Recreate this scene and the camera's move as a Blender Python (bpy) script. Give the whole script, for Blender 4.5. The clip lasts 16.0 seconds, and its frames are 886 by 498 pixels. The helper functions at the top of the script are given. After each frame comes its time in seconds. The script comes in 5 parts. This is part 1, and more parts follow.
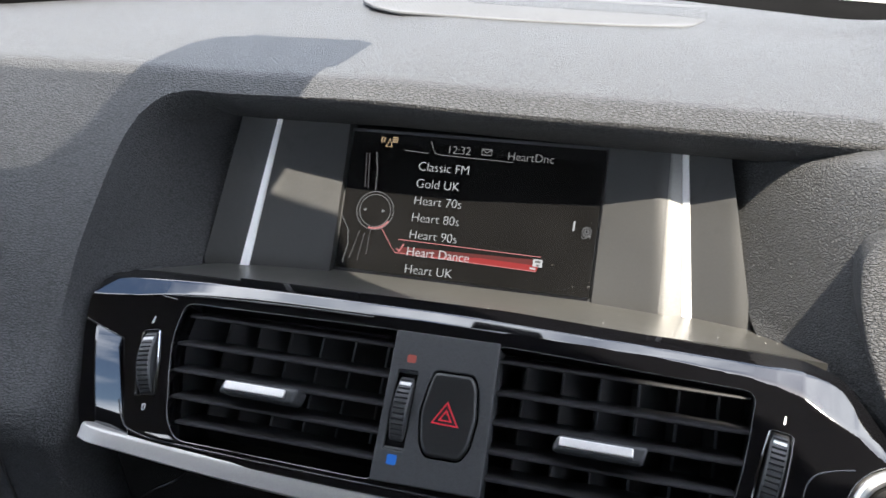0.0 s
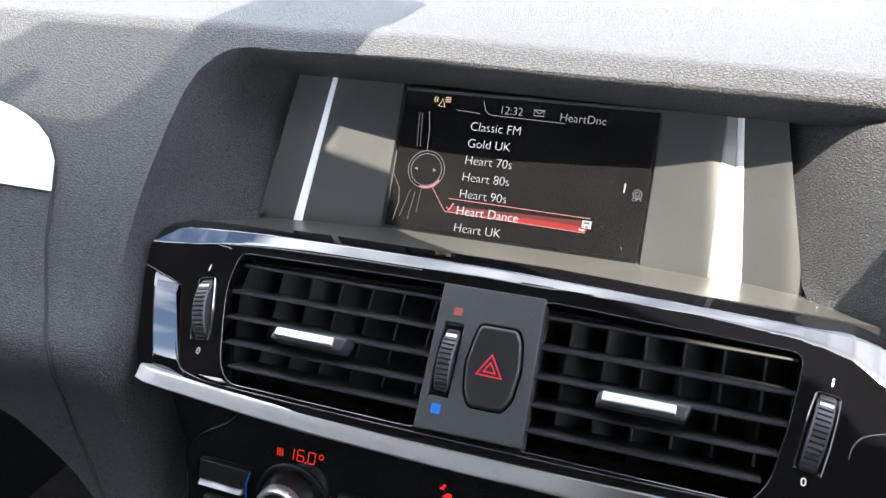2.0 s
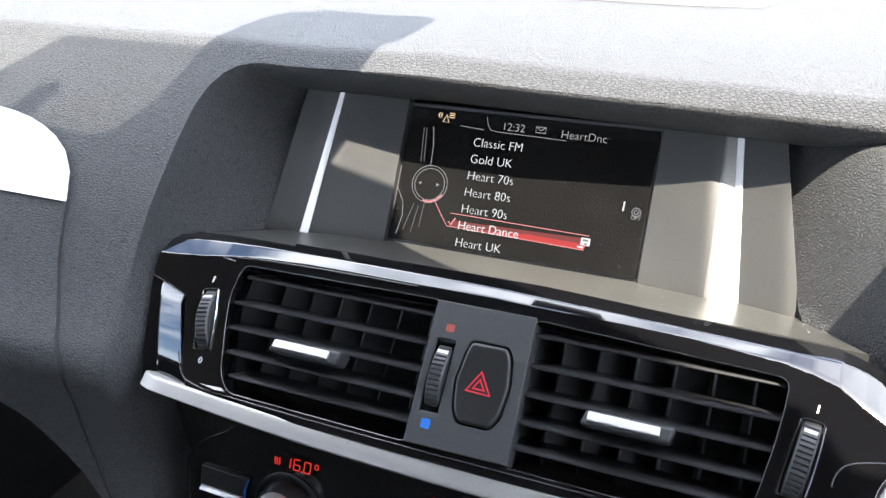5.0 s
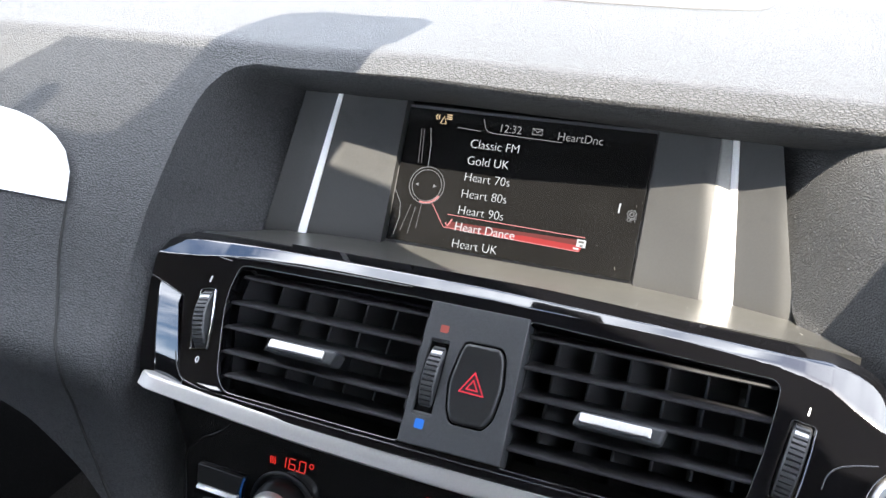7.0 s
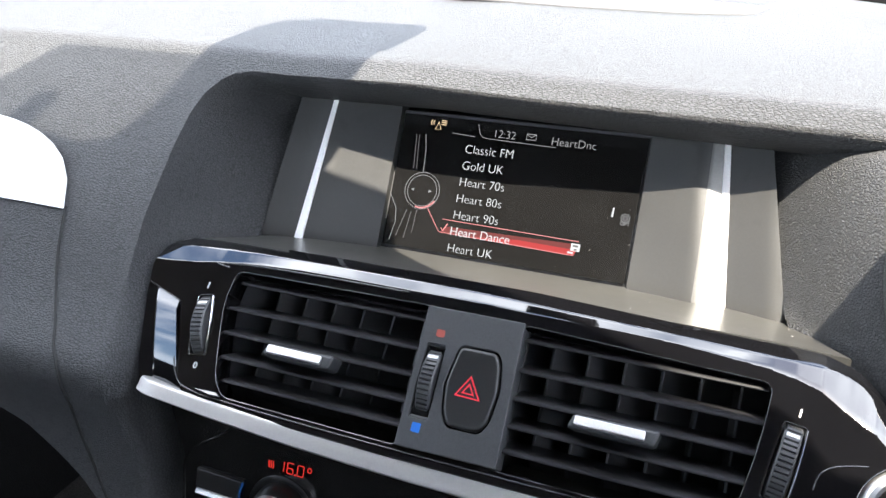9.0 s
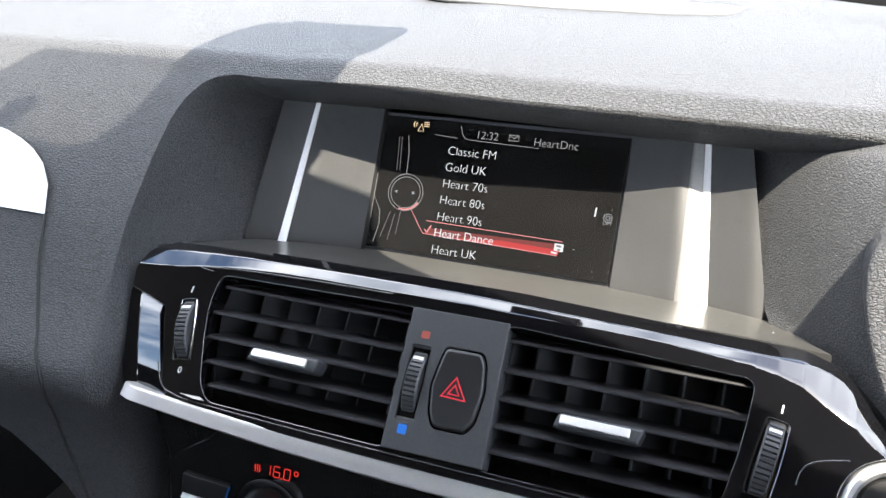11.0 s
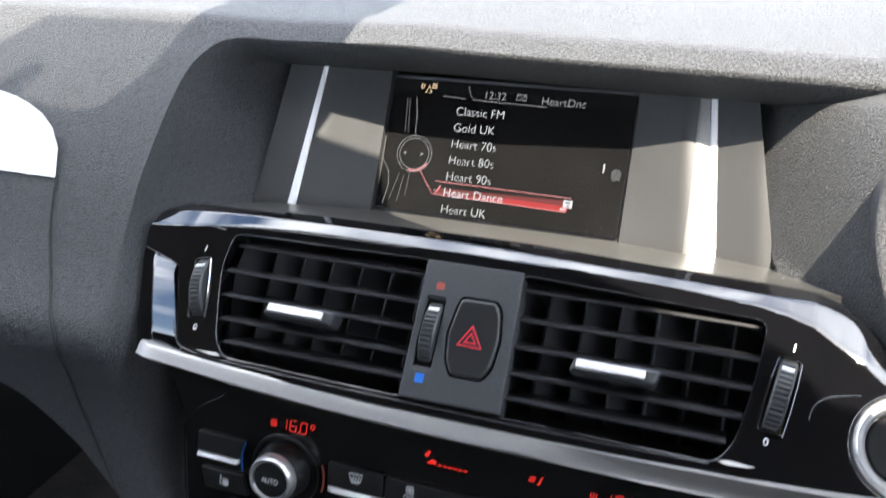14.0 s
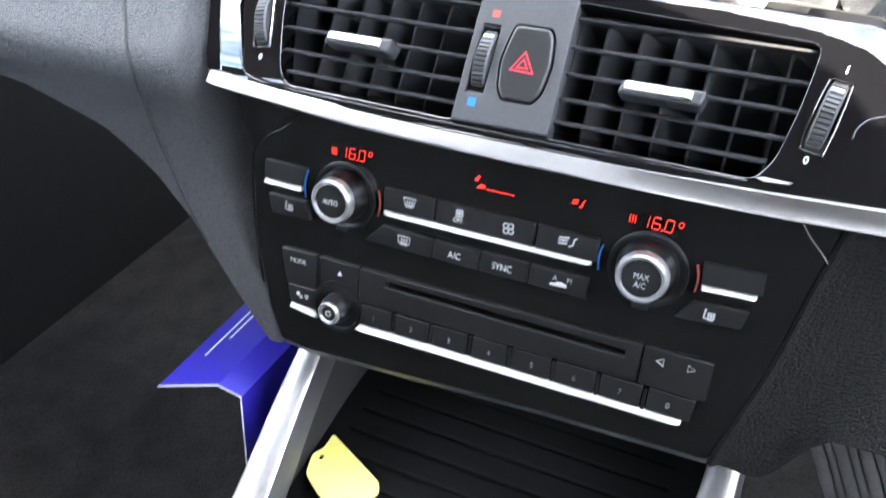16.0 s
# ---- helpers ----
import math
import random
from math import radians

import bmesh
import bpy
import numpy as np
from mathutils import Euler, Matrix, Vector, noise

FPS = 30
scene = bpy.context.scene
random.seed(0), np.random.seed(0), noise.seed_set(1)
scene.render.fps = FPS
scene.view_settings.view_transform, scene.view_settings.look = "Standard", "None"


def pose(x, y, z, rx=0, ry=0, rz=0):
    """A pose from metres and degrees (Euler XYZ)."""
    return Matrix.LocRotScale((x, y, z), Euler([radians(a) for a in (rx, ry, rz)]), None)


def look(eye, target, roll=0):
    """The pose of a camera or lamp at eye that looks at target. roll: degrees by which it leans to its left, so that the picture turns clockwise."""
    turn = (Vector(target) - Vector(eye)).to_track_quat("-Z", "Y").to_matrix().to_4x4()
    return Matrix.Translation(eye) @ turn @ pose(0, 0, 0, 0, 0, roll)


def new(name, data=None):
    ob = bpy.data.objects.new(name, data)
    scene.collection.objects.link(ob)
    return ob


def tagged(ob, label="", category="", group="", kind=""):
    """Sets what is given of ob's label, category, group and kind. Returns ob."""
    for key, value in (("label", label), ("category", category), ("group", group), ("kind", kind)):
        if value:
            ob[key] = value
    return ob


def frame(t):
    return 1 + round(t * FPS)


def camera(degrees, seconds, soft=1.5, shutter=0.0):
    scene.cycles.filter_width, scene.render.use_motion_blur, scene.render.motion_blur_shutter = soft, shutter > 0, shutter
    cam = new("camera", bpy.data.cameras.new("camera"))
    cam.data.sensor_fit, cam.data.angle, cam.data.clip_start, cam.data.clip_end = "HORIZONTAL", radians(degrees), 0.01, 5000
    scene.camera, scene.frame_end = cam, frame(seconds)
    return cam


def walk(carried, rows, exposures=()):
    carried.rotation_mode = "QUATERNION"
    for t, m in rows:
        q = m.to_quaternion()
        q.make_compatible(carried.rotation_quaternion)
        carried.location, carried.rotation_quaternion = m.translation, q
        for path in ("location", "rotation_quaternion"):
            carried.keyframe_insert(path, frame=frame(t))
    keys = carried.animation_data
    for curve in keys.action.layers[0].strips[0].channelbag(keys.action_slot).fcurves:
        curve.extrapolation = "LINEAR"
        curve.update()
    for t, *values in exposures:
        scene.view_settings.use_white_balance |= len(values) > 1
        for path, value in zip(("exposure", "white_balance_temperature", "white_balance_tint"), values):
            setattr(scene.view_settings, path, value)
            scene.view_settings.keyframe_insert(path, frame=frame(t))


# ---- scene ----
cam = camera(56.73, 16.0, shutter=0.5)
PATH = [
    (0, 0.10384, -0.39135, 0.19531, 66.535, -0.083, 15.950),
    (0.5, 0.09949, -0.39726, 0.19559, 66.586, -0.096, 17.207),
    (1, 0.10108, -0.39558, 0.19268, 66.289, -0.068, 18.332),
    (1.5, 0.10261, -0.39903, 0.17857, 65.633, -0.026, 19.220),
    (2, 0.10768, -0.39955, 0.18585, 65.212, -0.056, 19.847),
    (2.5, 0.11553, -0.39669, 0.18592, 65.013, 0.002, 20.271),
    (3, 0.11675, -0.39821, 0.18711, 65.066, 0.041, 20.739),
    (3.5, 0.12494, -0.39832, 0.19474, 65.117, 0.017, 21.022),
    (4, 0.11899, -0.39981, 0.19292, 65.115, 0.060, 21.563),
    (4.2, 0.12416, -0.39634, 0.19678, 65.112, 0.128, 21.802),
    (6.5, 0.12986, -0.39321, 0.19428, 65.186, 0.155, 23.050),
    (7, 0.13258, -0.39342, 0.19734, 65.165, 0.186, 23.024),
    (7.5, 0.12911, -0.39460, 0.19501, 65.098, 0.170, 22.934),
    (8, 0.13414, -0.39377, 0.19749, 65.211, 0.290, 22.754),
    (10.3, 0.13405, -0.39921, 0.20275, 65.306, 0.556, 22.418),
    (10.5, 0.13615, -0.39615, 0.20331, 65.276, 0.489, 22.006),
    (11, 0.13419, -0.39692, 0.20142, 65.318, 0.517, 21.321),
    (11.5, 0.13403, -0.39687, 0.20254, 65.211, 0.615, 20.814),
    (12, 0.13352, -0.39700, 0.20278, 65.095, 0.630, 20.291),
    (12.5, 0.13310, -0.39592, 0.20292, 65.179, 0.644, 19.988),
    (13, 0.13354, -0.39520, 0.20167, 65.139, 0.687, 19.875),
    (13.5, 0.13201, -0.39642, 0.20123, 65.123, 0.672, 19.904),
    (14, 0.12709, -0.41359, 0.18503, 64.944, 0.729, 20.325),
    (14.5, 0.12562, -0.42983, 0.16508, 63.011, 0.825, 20.887),
    (15, 0.13166, -0.43506, 0.15775, 59.566, 0.867, 21.700),
    (15.5, 0.14564, -0.44214, 0.15406, 56.340, 1.190, 23.594),
    (16, 0.15030, -0.44817, 0.14558, 53.836, 1.349, 25.587),
]
EXPOSURES = [(0, 1.84), (0.5, 2.09), (1, 2.30), (1.5, 2.46), (3.5, 2.52), (8, 2.54), (10.5, 2.46), (13.5, 2.42), (14, 2.44), (14.5, 2.98), (15, 3.33), (15.5, 3.62), (16, 3.97)]
walk(cam, [(t, pose(x, y, z, rx, ry, rz)) for t, x, y, z, rx, ry, rz in PATH], EXPOSURES)

# ---- light ----
SUN_WAY = Vector((-0.42, 0.36, -1.0))       # the way that sunlight travels
sun_up = -SUN_WAY.normalized()
world = bpy.data.worlds.new("sky")
scene.world = world
world.use_nodes = True
wn, wl = world.node_tree.nodes, world.node_tree.links
sky = wn.new("ShaderNodeTexSky")
sky.sky_type, sky.sun_disc = "NISHITA", False
sky.sun_elevation, sky.sun_rotation = math.asin(sun_up.z), math.atan2(sun_up.x, sun_up.y)
cloud_at = wn.new("ShaderNodeTexCoord")
cloud_size = wn.new("ShaderNodeMapping")
cloud_size.inputs["Scale"].default_value = (1.0, 1.0, 2.2)
cloud = wn.new("ShaderNodeTexNoise")
cloud.inputs["Scale"].default_value, cloud.inputs["Detail"].default_value = 3.2, 9.0
cloud_ramp = wn.new("ShaderNodeValToRGB")
cloud_ramp.color_ramp.elements[0].position, cloud_ramp.color_ramp.elements[1].position = 0.38, 0.58
cloud_mix = wn.new("ShaderNodeMixRGB")
cloud_mix.inputs[2].default_value = (11.8, 12.35, 13.4, 1)
wl.new(cloud_at.outputs["Generated"], cloud_size.inputs["Vector"])
wl.new(cloud_size.outputs["Vector"], cloud.inputs["Vector"])
wl.new(cloud.outputs[0], cloud_ramp.inputs["Fac"])
wl.new(cloud_ramp.outputs["Color"], cloud_mix.inputs["Fac"])
wl.new(sky.outputs["Color"], cloud_mix.inputs[1])
wl.new(cloud_mix.outputs["Color"], wn["Background"].inputs["Color"])
wn["Background"].inputs["Strength"].default_value = 0.126

lamp = bpy.data.lights.new("sun", "SUN")
lamp.energy, lamp.angle, lamp.color = 5.0, radians(0.4), (1.0, 0.915, 0.78)
sun = new("sun", lamp)
sun.matrix_world = look((0, 0, 3), Vector((0, 0, 3)) + SUN_WAY)


# ---- materials ----
def material(name, color, rough=0.5, metal=0.0, coat=0.0, grain=0.0, grain_size=0.001, mottle=0.0, rough_var=0.0, dust=0.0, glow=0.0, alpha=1.0, spec=0.5, stretch=None):
    """A node material: base colour with mottling and dust at two sizes, and a fine relief."""
    m = bpy.data.materials.new(name)
    m.use_nodes = True
    n, l = m.node_tree.nodes, m.node_tree.links
    b = n["Principled BSDF"]
    b.inputs["Base Color"].default_value = (*color, 1)
    b.inputs["Roughness"].default_value, b.inputs["Metallic"].default_value = rough, metal
    b.inputs["Specular IOR Level"].default_value = spec
    b.inputs["Coat Weight"].default_value, b.inputs["Coat Roughness"].default_value = coat, 0.03
    b.inputs["Alpha"].default_value = alpha
    if glow:
        b.inputs["Emission Color"].default_value, b.inputs["Emission Strength"].default_value = (*color, 1), glow
        b.inputs["Base Color"].default_value = (0.01, 0.01, 0.01, 1)
    at = n.new("ShaderNodeTexCoord")
    place = at.outputs["Object"]
    if stretch:
        mp = n.new("ShaderNodeMapping")
        mp.inputs["Scale"].default_value = stretch
        l.new(place, mp.inputs["Vector"])
        place = mp.outputs["Vector"]
    if mottle or dust:
        big, fine, add = n.new("ShaderNodeTexNoise"), n.new("ShaderNodeTexNoise"), n.new("ShaderNodeMath")
        big.inputs["Scale"].default_value, big.inputs["Detail"].default_value = 22.0, 5.0
        fine.inputs["Scale"].default_value, fine.inputs["Detail"].default_value = 900.0, 3.0
        add.operation = "ADD"
        for x in (big, fine):
            l.new(place, x.inputs["Vector"])
        l.new(big.outputs[0], add.inputs[0])
        l.new(fine.outputs[0], add.inputs[1])
        span = n.new("ShaderNodeMapRange")
        span.inputs["From Min"].default_value, span.inputs["From Max"].default_value = 0.7, 1.3
        l.new(add.outputs[0], span.inputs["Value"])
        mix = n.new("ShaderNodeMixRGB")
        k = mottle
        mix.inputs[1].default_value = (*[c * (1 - k) for c in color], 1)
        mix.inputs[2].default_value = (*[min(1, c * (1 + k) + dust) for c in color], 1)
        l.new(span.outputs["Result"], mix.inputs["Fac"])
        l.new(mix.outputs["Color"], b.inputs["Base Color"])
        if rough_var:
            r = n.new("ShaderNodeMapRange")
            r.inputs["To Min"].default_value, r.inputs["To Max"].default_value = max(0.02, rough - rough_var), rough + rough_var
            l.new(big.outputs[0], r.inputs["Value"])
            l.new(r.outputs["Result"], b.inputs["Roughness"])
    if grain:
        cells, warp, bump = n.new("ShaderNodeTexVoronoi"), n.new("ShaderNodeTexNoise"), n.new("ShaderNodeBump")
        cells.feature = "DISTANCE_TO_EDGE"
        cells.inputs["Scale"].default_value = 1.0 / grain_size
        warp.inputs["Scale"].default_value, warp.inputs["Detail"].default_value = 0.45 / grain_size, 3.0
        push = n.new("ShaderNodeMixRGB")
        push.blend_type = "ADD"
        push.inputs["Fac"].default_value = grain_size * 0.9
        l.new(place, warp.inputs["Vector"])
        l.new(place, push.inputs[1])
        l.new(warp.outputs["Color"], push.inputs[2])
        l.new(push.outputs["Color"], cells.inputs["Vector"])
        bump.inputs["Strength"].default_value, bump.inputs["Distance"].default_value = grain, grain_size * 0.22
        rise = n.new("ShaderNodeMapRange")
        rise.interpolation_type = "SMOOTHSTEP"
        rise.inputs["From Max"].default_value = 0.22
        l.new(cells.outputs["Distance"], rise.inputs["Value"])
        l.new(rise.outputs["Result"], bump.inputs["Height"])
        l.new(bump.outputs["Normal"], b.inputs["Normal"])
        if b.inputs["Base Color"].is_linked:
            # the base colour is darkened in the grain's creases to imitate their shade
            tint, low = n.new("ShaderNodeMixRGB"), n.new("ShaderNodeMapRange")
            tint.blend_type = "MULTIPLY"
            tint.inputs["Fac"].default_value = 1.0
            low.inputs["To Min"].default_value = 0.5
            l.new(rise.outputs["Result"], low.inputs["Value"])
            l.new(b.inputs["Base Color"].links[0].from_socket, tint.inputs[1])
            l.new(low.outputs["Result"], tint.inputs[2])
            l.new(tint.outputs["Color"], b.inputs["Base Color"])
    return m


def grained(name, color, rough, spec, size, depth, stretch):
    """Soft-touch plastic with an embossed hide grain: long soft wrinkles, broken into pebbles."""
    m = material(name, color, rough, spec=spec, mottle=0.10, rough_var=0.05, stretch=stretch)
    n, l = m.node_tree.nodes, m.node_tree.links
    b, place = n["Principled BSDF"], next(x for x in n if x.bl_idname == "ShaderNodeMapping").outputs["Vector"]

    def math_node(kind, a, c):
        x = n.new("ShaderNodeMath")
        x.operation = kind
        for k, v in enumerate((a, c)):
            if isinstance(v, (int, float)):
                x.inputs[k].default_value = v
            else:
                l.new(v, x.inputs[k])
        return x.outputs[0]

    warp = n.new("ShaderNodeTexNoise")
    warp.inputs["Scale"].default_value, warp.inputs["Detail"].default_value = 0.35 / size, 2.0
    push = n.new("ShaderNodeMixRGB")
    push.blend_type, push.inputs["Fac"].default_value = "ADD", size * 0.9
    l.new(place, warp.inputs["Vector"])
    l.new(place, push.inputs[1])
    l.new(warp.outputs["Color"], push.inputs[2])
    def pebbles(scale, groove):
        """Rounded pads with narrow grooves between them, 0 in the groove and 1 on top."""
        cells = n.new("ShaderNodeTexVoronoi")
        cells.feature = "DISTANCE_TO_EDGE"
        cells.inputs["Scale"].default_value = scale / size
        l.new(push.outputs["Color"], cells.inputs["Vector"])
        fall = math_node("SUBTRACT", 1.0, math_node("MINIMUM", math_node("DIVIDE", cells.outputs["Distance"], groove), 1.0))
        return math_node("SUBTRACT", 1.0, math_node("MULTIPLY", fall, fall))

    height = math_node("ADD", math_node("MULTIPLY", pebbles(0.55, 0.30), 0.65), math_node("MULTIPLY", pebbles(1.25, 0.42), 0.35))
    bump = n.new("ShaderNodeBump")
    bump.inputs["Strength"].default_value, bump.inputs["Distance"].default_value = 1.0, depth
    l.new(height, bump.inputs["Height"])
    # shade painted into the creases: base colour darker in grooves, lighter on pebbles
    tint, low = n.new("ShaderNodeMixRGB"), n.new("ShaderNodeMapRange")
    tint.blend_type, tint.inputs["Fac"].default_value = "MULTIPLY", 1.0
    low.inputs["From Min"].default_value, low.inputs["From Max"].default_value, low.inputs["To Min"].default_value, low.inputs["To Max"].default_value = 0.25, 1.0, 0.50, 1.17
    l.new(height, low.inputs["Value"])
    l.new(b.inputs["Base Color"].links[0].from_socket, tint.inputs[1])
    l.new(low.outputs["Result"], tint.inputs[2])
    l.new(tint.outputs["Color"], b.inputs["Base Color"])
    l.new(bump.outputs["Normal"], b.inputs["Normal"])
    return m


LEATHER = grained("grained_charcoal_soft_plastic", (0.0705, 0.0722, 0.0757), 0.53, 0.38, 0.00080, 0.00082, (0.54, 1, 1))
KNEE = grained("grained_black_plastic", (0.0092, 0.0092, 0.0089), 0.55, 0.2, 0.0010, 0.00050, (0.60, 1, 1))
SATIN = material("satin_charcoal_plastic", (0.017, 0.0170, 0.0165), 0.50, spec=0.82, mottle=0.10, dust=0.004, rough_var=0.05)
tree = SATIN.node_tree
smear, keep, wipe = tree.nodes.new("ShaderNodeTexNoise"), tree.nodes.new("ShaderNodeMapRange"), tree.nodes.new("ShaderNodeMixRGB")
smear.inputs["Scale"].default_value, smear.inputs["Detail"].default_value, smear.inputs["Distortion"].default_value = 48.0, 3.0, 0.8
keep.inputs["From Min"].default_value, keep.inputs["From Max"].default_value, keep.inputs["To Min"].default_value, keep.inputs["To Max"].default_value = 0.60, 0.72, 1.0, 0.62
wipe.blend_type, wipe.inputs["Fac"].default_value = "MULTIPLY", 1.0
satin = tree.nodes["Principled BSDF"]
tree.links.new(tree.nodes["Texture Coordinate"].outputs["Object"], smear.inputs["Vector"])
tree.links.new(smear.outputs[0], keep.inputs["Value"])
tree.links.new(satin.inputs["Base Color"].links[0].from_socket, wipe.inputs[1])
tree.links.new(keep.outputs["Result"], wipe.inputs[2])
tree.links.new(wipe.outputs["Color"], satin.inputs["Base Color"])
LEDGE = material("satin_black_plastic_shelf", (0.038, 0.0376, 0.0350), 0.34, spec=0.35, mottle=0.10, dust=0.008, rough_var=0.1)
PIANO = material("piano_black_lacquer", (0.0030, 0.0030, 0.0036), 0.035, coat=1.0, spec=0.8, mottle=0.1, dust=0.0003)
FASCIA = material("glossy_black_fascia", (0.0082, 0.0077, 0.0074), 0.12, spec=0.5, mottle=0.08, dust=0.0012, rough_var=0.05)
SILVER = material("satin_silver_trim", (0.66, 0.65, 0.64), 0.40, metal=0.9, mottle=0.06, rough_var=0.04)
BRIGHT = material("bright_silver_insert", (0.88, 0.88, 0.88), 0.30, metal=0.5, mottle=0.05)
CHROME = material("chrome", (0.75, 0.76, 0.78), 0.08, metal=1.0)
STRIP = material("pale_silver_paint", (0.88, 0.88, 0.88), 0.36, metal=0.35, mottle=0.04)
STRIP_GLOW = material("strip_glow_silver", (0.22, 0.217, 0.21), 0.48, metal=0.8, mottle=0.1, rough_var=0.06)
RAIL = material("brushed_aluminium", (0.62, 0.61, 0.60), 0.40, metal=0.9, mottle=0.08, rough_var=0.06, stretch=(8, 0.6, 8))
PLATE = material("matt_dark_grey_plastic", (0.040, 0.042, 0.045), 0.5, grain=0.25, grain_size=0.0006, mottle=0.08)
BUTTON = material("soft_touch_black", (0.012, 0.012, 0.0122), 0.36, mottle=0.15, rough_var=0.08)
BUTTONCAP = material("dull_black_cap", (0.012, 0.012, 0.0122), 0.6, mottle=0.15, spec=0.12)
COWL = material("dull_black_cowl", (0.006, 0.006, 0.006), 0.9, mottle=0.2, spec=0.0)
KEY = material("matt_charcoal_key", (0.0135, 0.0134, 0.0134), 0.34, mottle=0.06, rough_var=0.06)
BLACK = material("black_plastic", (0.070, 0.070, 0.074), 0.42, mottle=0.2)
LOUVRE = material("black_satin_louvre", (0.022, 0.022, 0.0235), 0.30, mottle=0.15)
VANE = material("dark_grey_vane", (0.066, 0.0665, 0.070), 0.5, mottle=0.15)
WHEEL = material("dark_grey_ribbed_rubber", (0.032, 0.033, 0.035), 0.42, mottle=0.1)
GRILLE = material("grey_grille_plastic", (0.085, 0.086, 0.088), 0.65, spec=0.35, mottle=0.1)
RING = material("bright_satin_ring", (0.60, 0.60, 0.60), 0.30, metal=0.8, mottle=0.04)
LOWSTRIP = material("satin_silver_strip", (0.40, 0.387, 0.372), 0.46, metal=0.82, mottle=0.05, rough_var=0.04)
KNOB = material("black_knob_plastic", (0.010, 0.010, 0.0102), 0.28, mottle=0.1)
FLOORMAT = material("dark_floor_mat", (0.031, 0.0295, 0.028), 0.95, spec=0.1, grain=0.9, grain_size=0.003, mottle=0.4)
LINT = material("pale_lint", (0.24, 0.235, 0.22), 0.9)
GAP = material("shadow_gap_black", (0.020, 0.020, 0.020), 0.8)
GLASS = material("dusty_display_glass", (0.0055, 0.0054, 0.0054), 0.17, mottle=0.15, dust=0.0014, rough_var=0.12)
WHITE = material("white_print", (0.58, 0.58, 0.57), 0.5)
GREYPRINT = material("grey_print", (0.42, 0.42, 0.42), 0.5)
RED = material("red_print", (0.62, 0.03, 0.05), 0.4)
REDMARK = material("orange_red_mark", (0.26, 0.05, 0.035), 0.5)
BLUEMARK = material("blue_mark", (0.015, 0.13, 0.46), 0.4)
LED = material("red_led", (1.0, 0.03, 0.02), 0.5, glow=0.15)
LCD_WHITE = material("lit_white_pixels", (0.80, 0.82, 0.84), 0.3, glow=0.23, spec=0.08)
LCD_GREY = material("lit_grey_pixels", (0.42, 0.42, 0.43), 0.3, glow=0.17, spec=0.08)
LCD_DIM = material("dim_grey_pixels", (0.16, 0.15, 0.16), 0.3, glow=0.22, spec=0.08)
LCD_RED = material("lit_red_pixels", (0.62, 0.02, 0.025), 0.3, glow=0.19, spec=0.08)
LCD_DARKRED = material("dim_red_pixels", (0.30, 0.02, 0.02), 0.3, glow=0.14, spec=0.08)
LCD_PINK = material("lit_pink_line", (0.85, 0.30, 0.30), 0.3, glow=0.25, spec=0.08)
LCD_AMBER = material("lit_amber_pixels", (0.75, 0.55, 0.34), 0.3, glow=0.26, spec=0.08)
BLUECARD = material("blue_printed_card", (0.020, 0.014, 0.30), 0.42, mottle=0.08)
CARDEDGE = material("white_card_edge", (0.78, 0.78, 0.85), 0.7)
YELLOW = material("yellow_plastic_tag", (0.86, 0.80, 0.22), 0.4, mottle=0.05)
RUBBER = material("black_rubber_mat", (0.003, 0.003, 0.0031), 0.6, spec=0.15, mottle=0.2, rough_var=0.1)
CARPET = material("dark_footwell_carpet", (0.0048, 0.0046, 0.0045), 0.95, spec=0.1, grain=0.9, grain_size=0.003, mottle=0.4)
HEADLINER = material("anthracite_headliner_cloth", (0.016, 0.016, 0.016), 0.9, grain=0.3, grain_size=0.003, mottle=0.1)
DOORCARD = material("dark_door_lining", (0.011, 0.011, 0.011), 0.8, spec=0.2, grain=0.4, grain_size=0.003, mottle=0.15)
CONCRETE = material("pale_concrete", (0.27, 0.25, 0.22), 0.9, mottle=0.25, stretch=(0.05, 0.05, 0.05))
SUN_DIMMER = material("half_clear_dimmer", (0.02, 0.02, 0.02), 0.6, alpha=0.45)
PEDAL = material("grey_rubber_pedal", (0.14, 0.14, 0.15), 0.4, mottle=0.45)


# ---- building helpers ----
def slope(y, z, lean):
    """The frame of a front face: x along the car's width, y up the face, z out of it."""
    a = radians(lean)
    m = Matrix.Identity(4)
    m.col[0][:3], m.col[1][:3], m.col[2][:3] = (1, 0, 0), (0, math.sin(a), math.cos(a)), (0, -math.cos(a), math.sin(a))
    m.translation = (0, y, z)
    return m


def thing(name, label, category, m=None, group="", kind=""):
    ob = new(name)
    ob.empty_display_size = 0.01
    ob.matrix_world = m or Matrix.Identity(4)
    return tagged(ob, label, category, group, kind)


def mesh_ob(name, me, mat, parent, label="", smooth=35):
    if mat:
        me.materials.clear()
        me.materials.append(mat)
    if smooth:
        me.shade_smooth()
        me.set_sharp_from_angle(angle=radians(smooth))
    ob = new(name, me)
    ob.parent = parent
    if label:
        ob["label"] = label
    return ob


def part(name, bm, mat, parent, label="", smooth=35):
    bmesh.ops.recalc_face_normals(bm, faces=bm.faces)
    me = bpy.data.meshes.new(name)
    bm.to_mesh(me)
    bm.free()
    return mesh_ob(name, me, mat, parent, label, smooth)


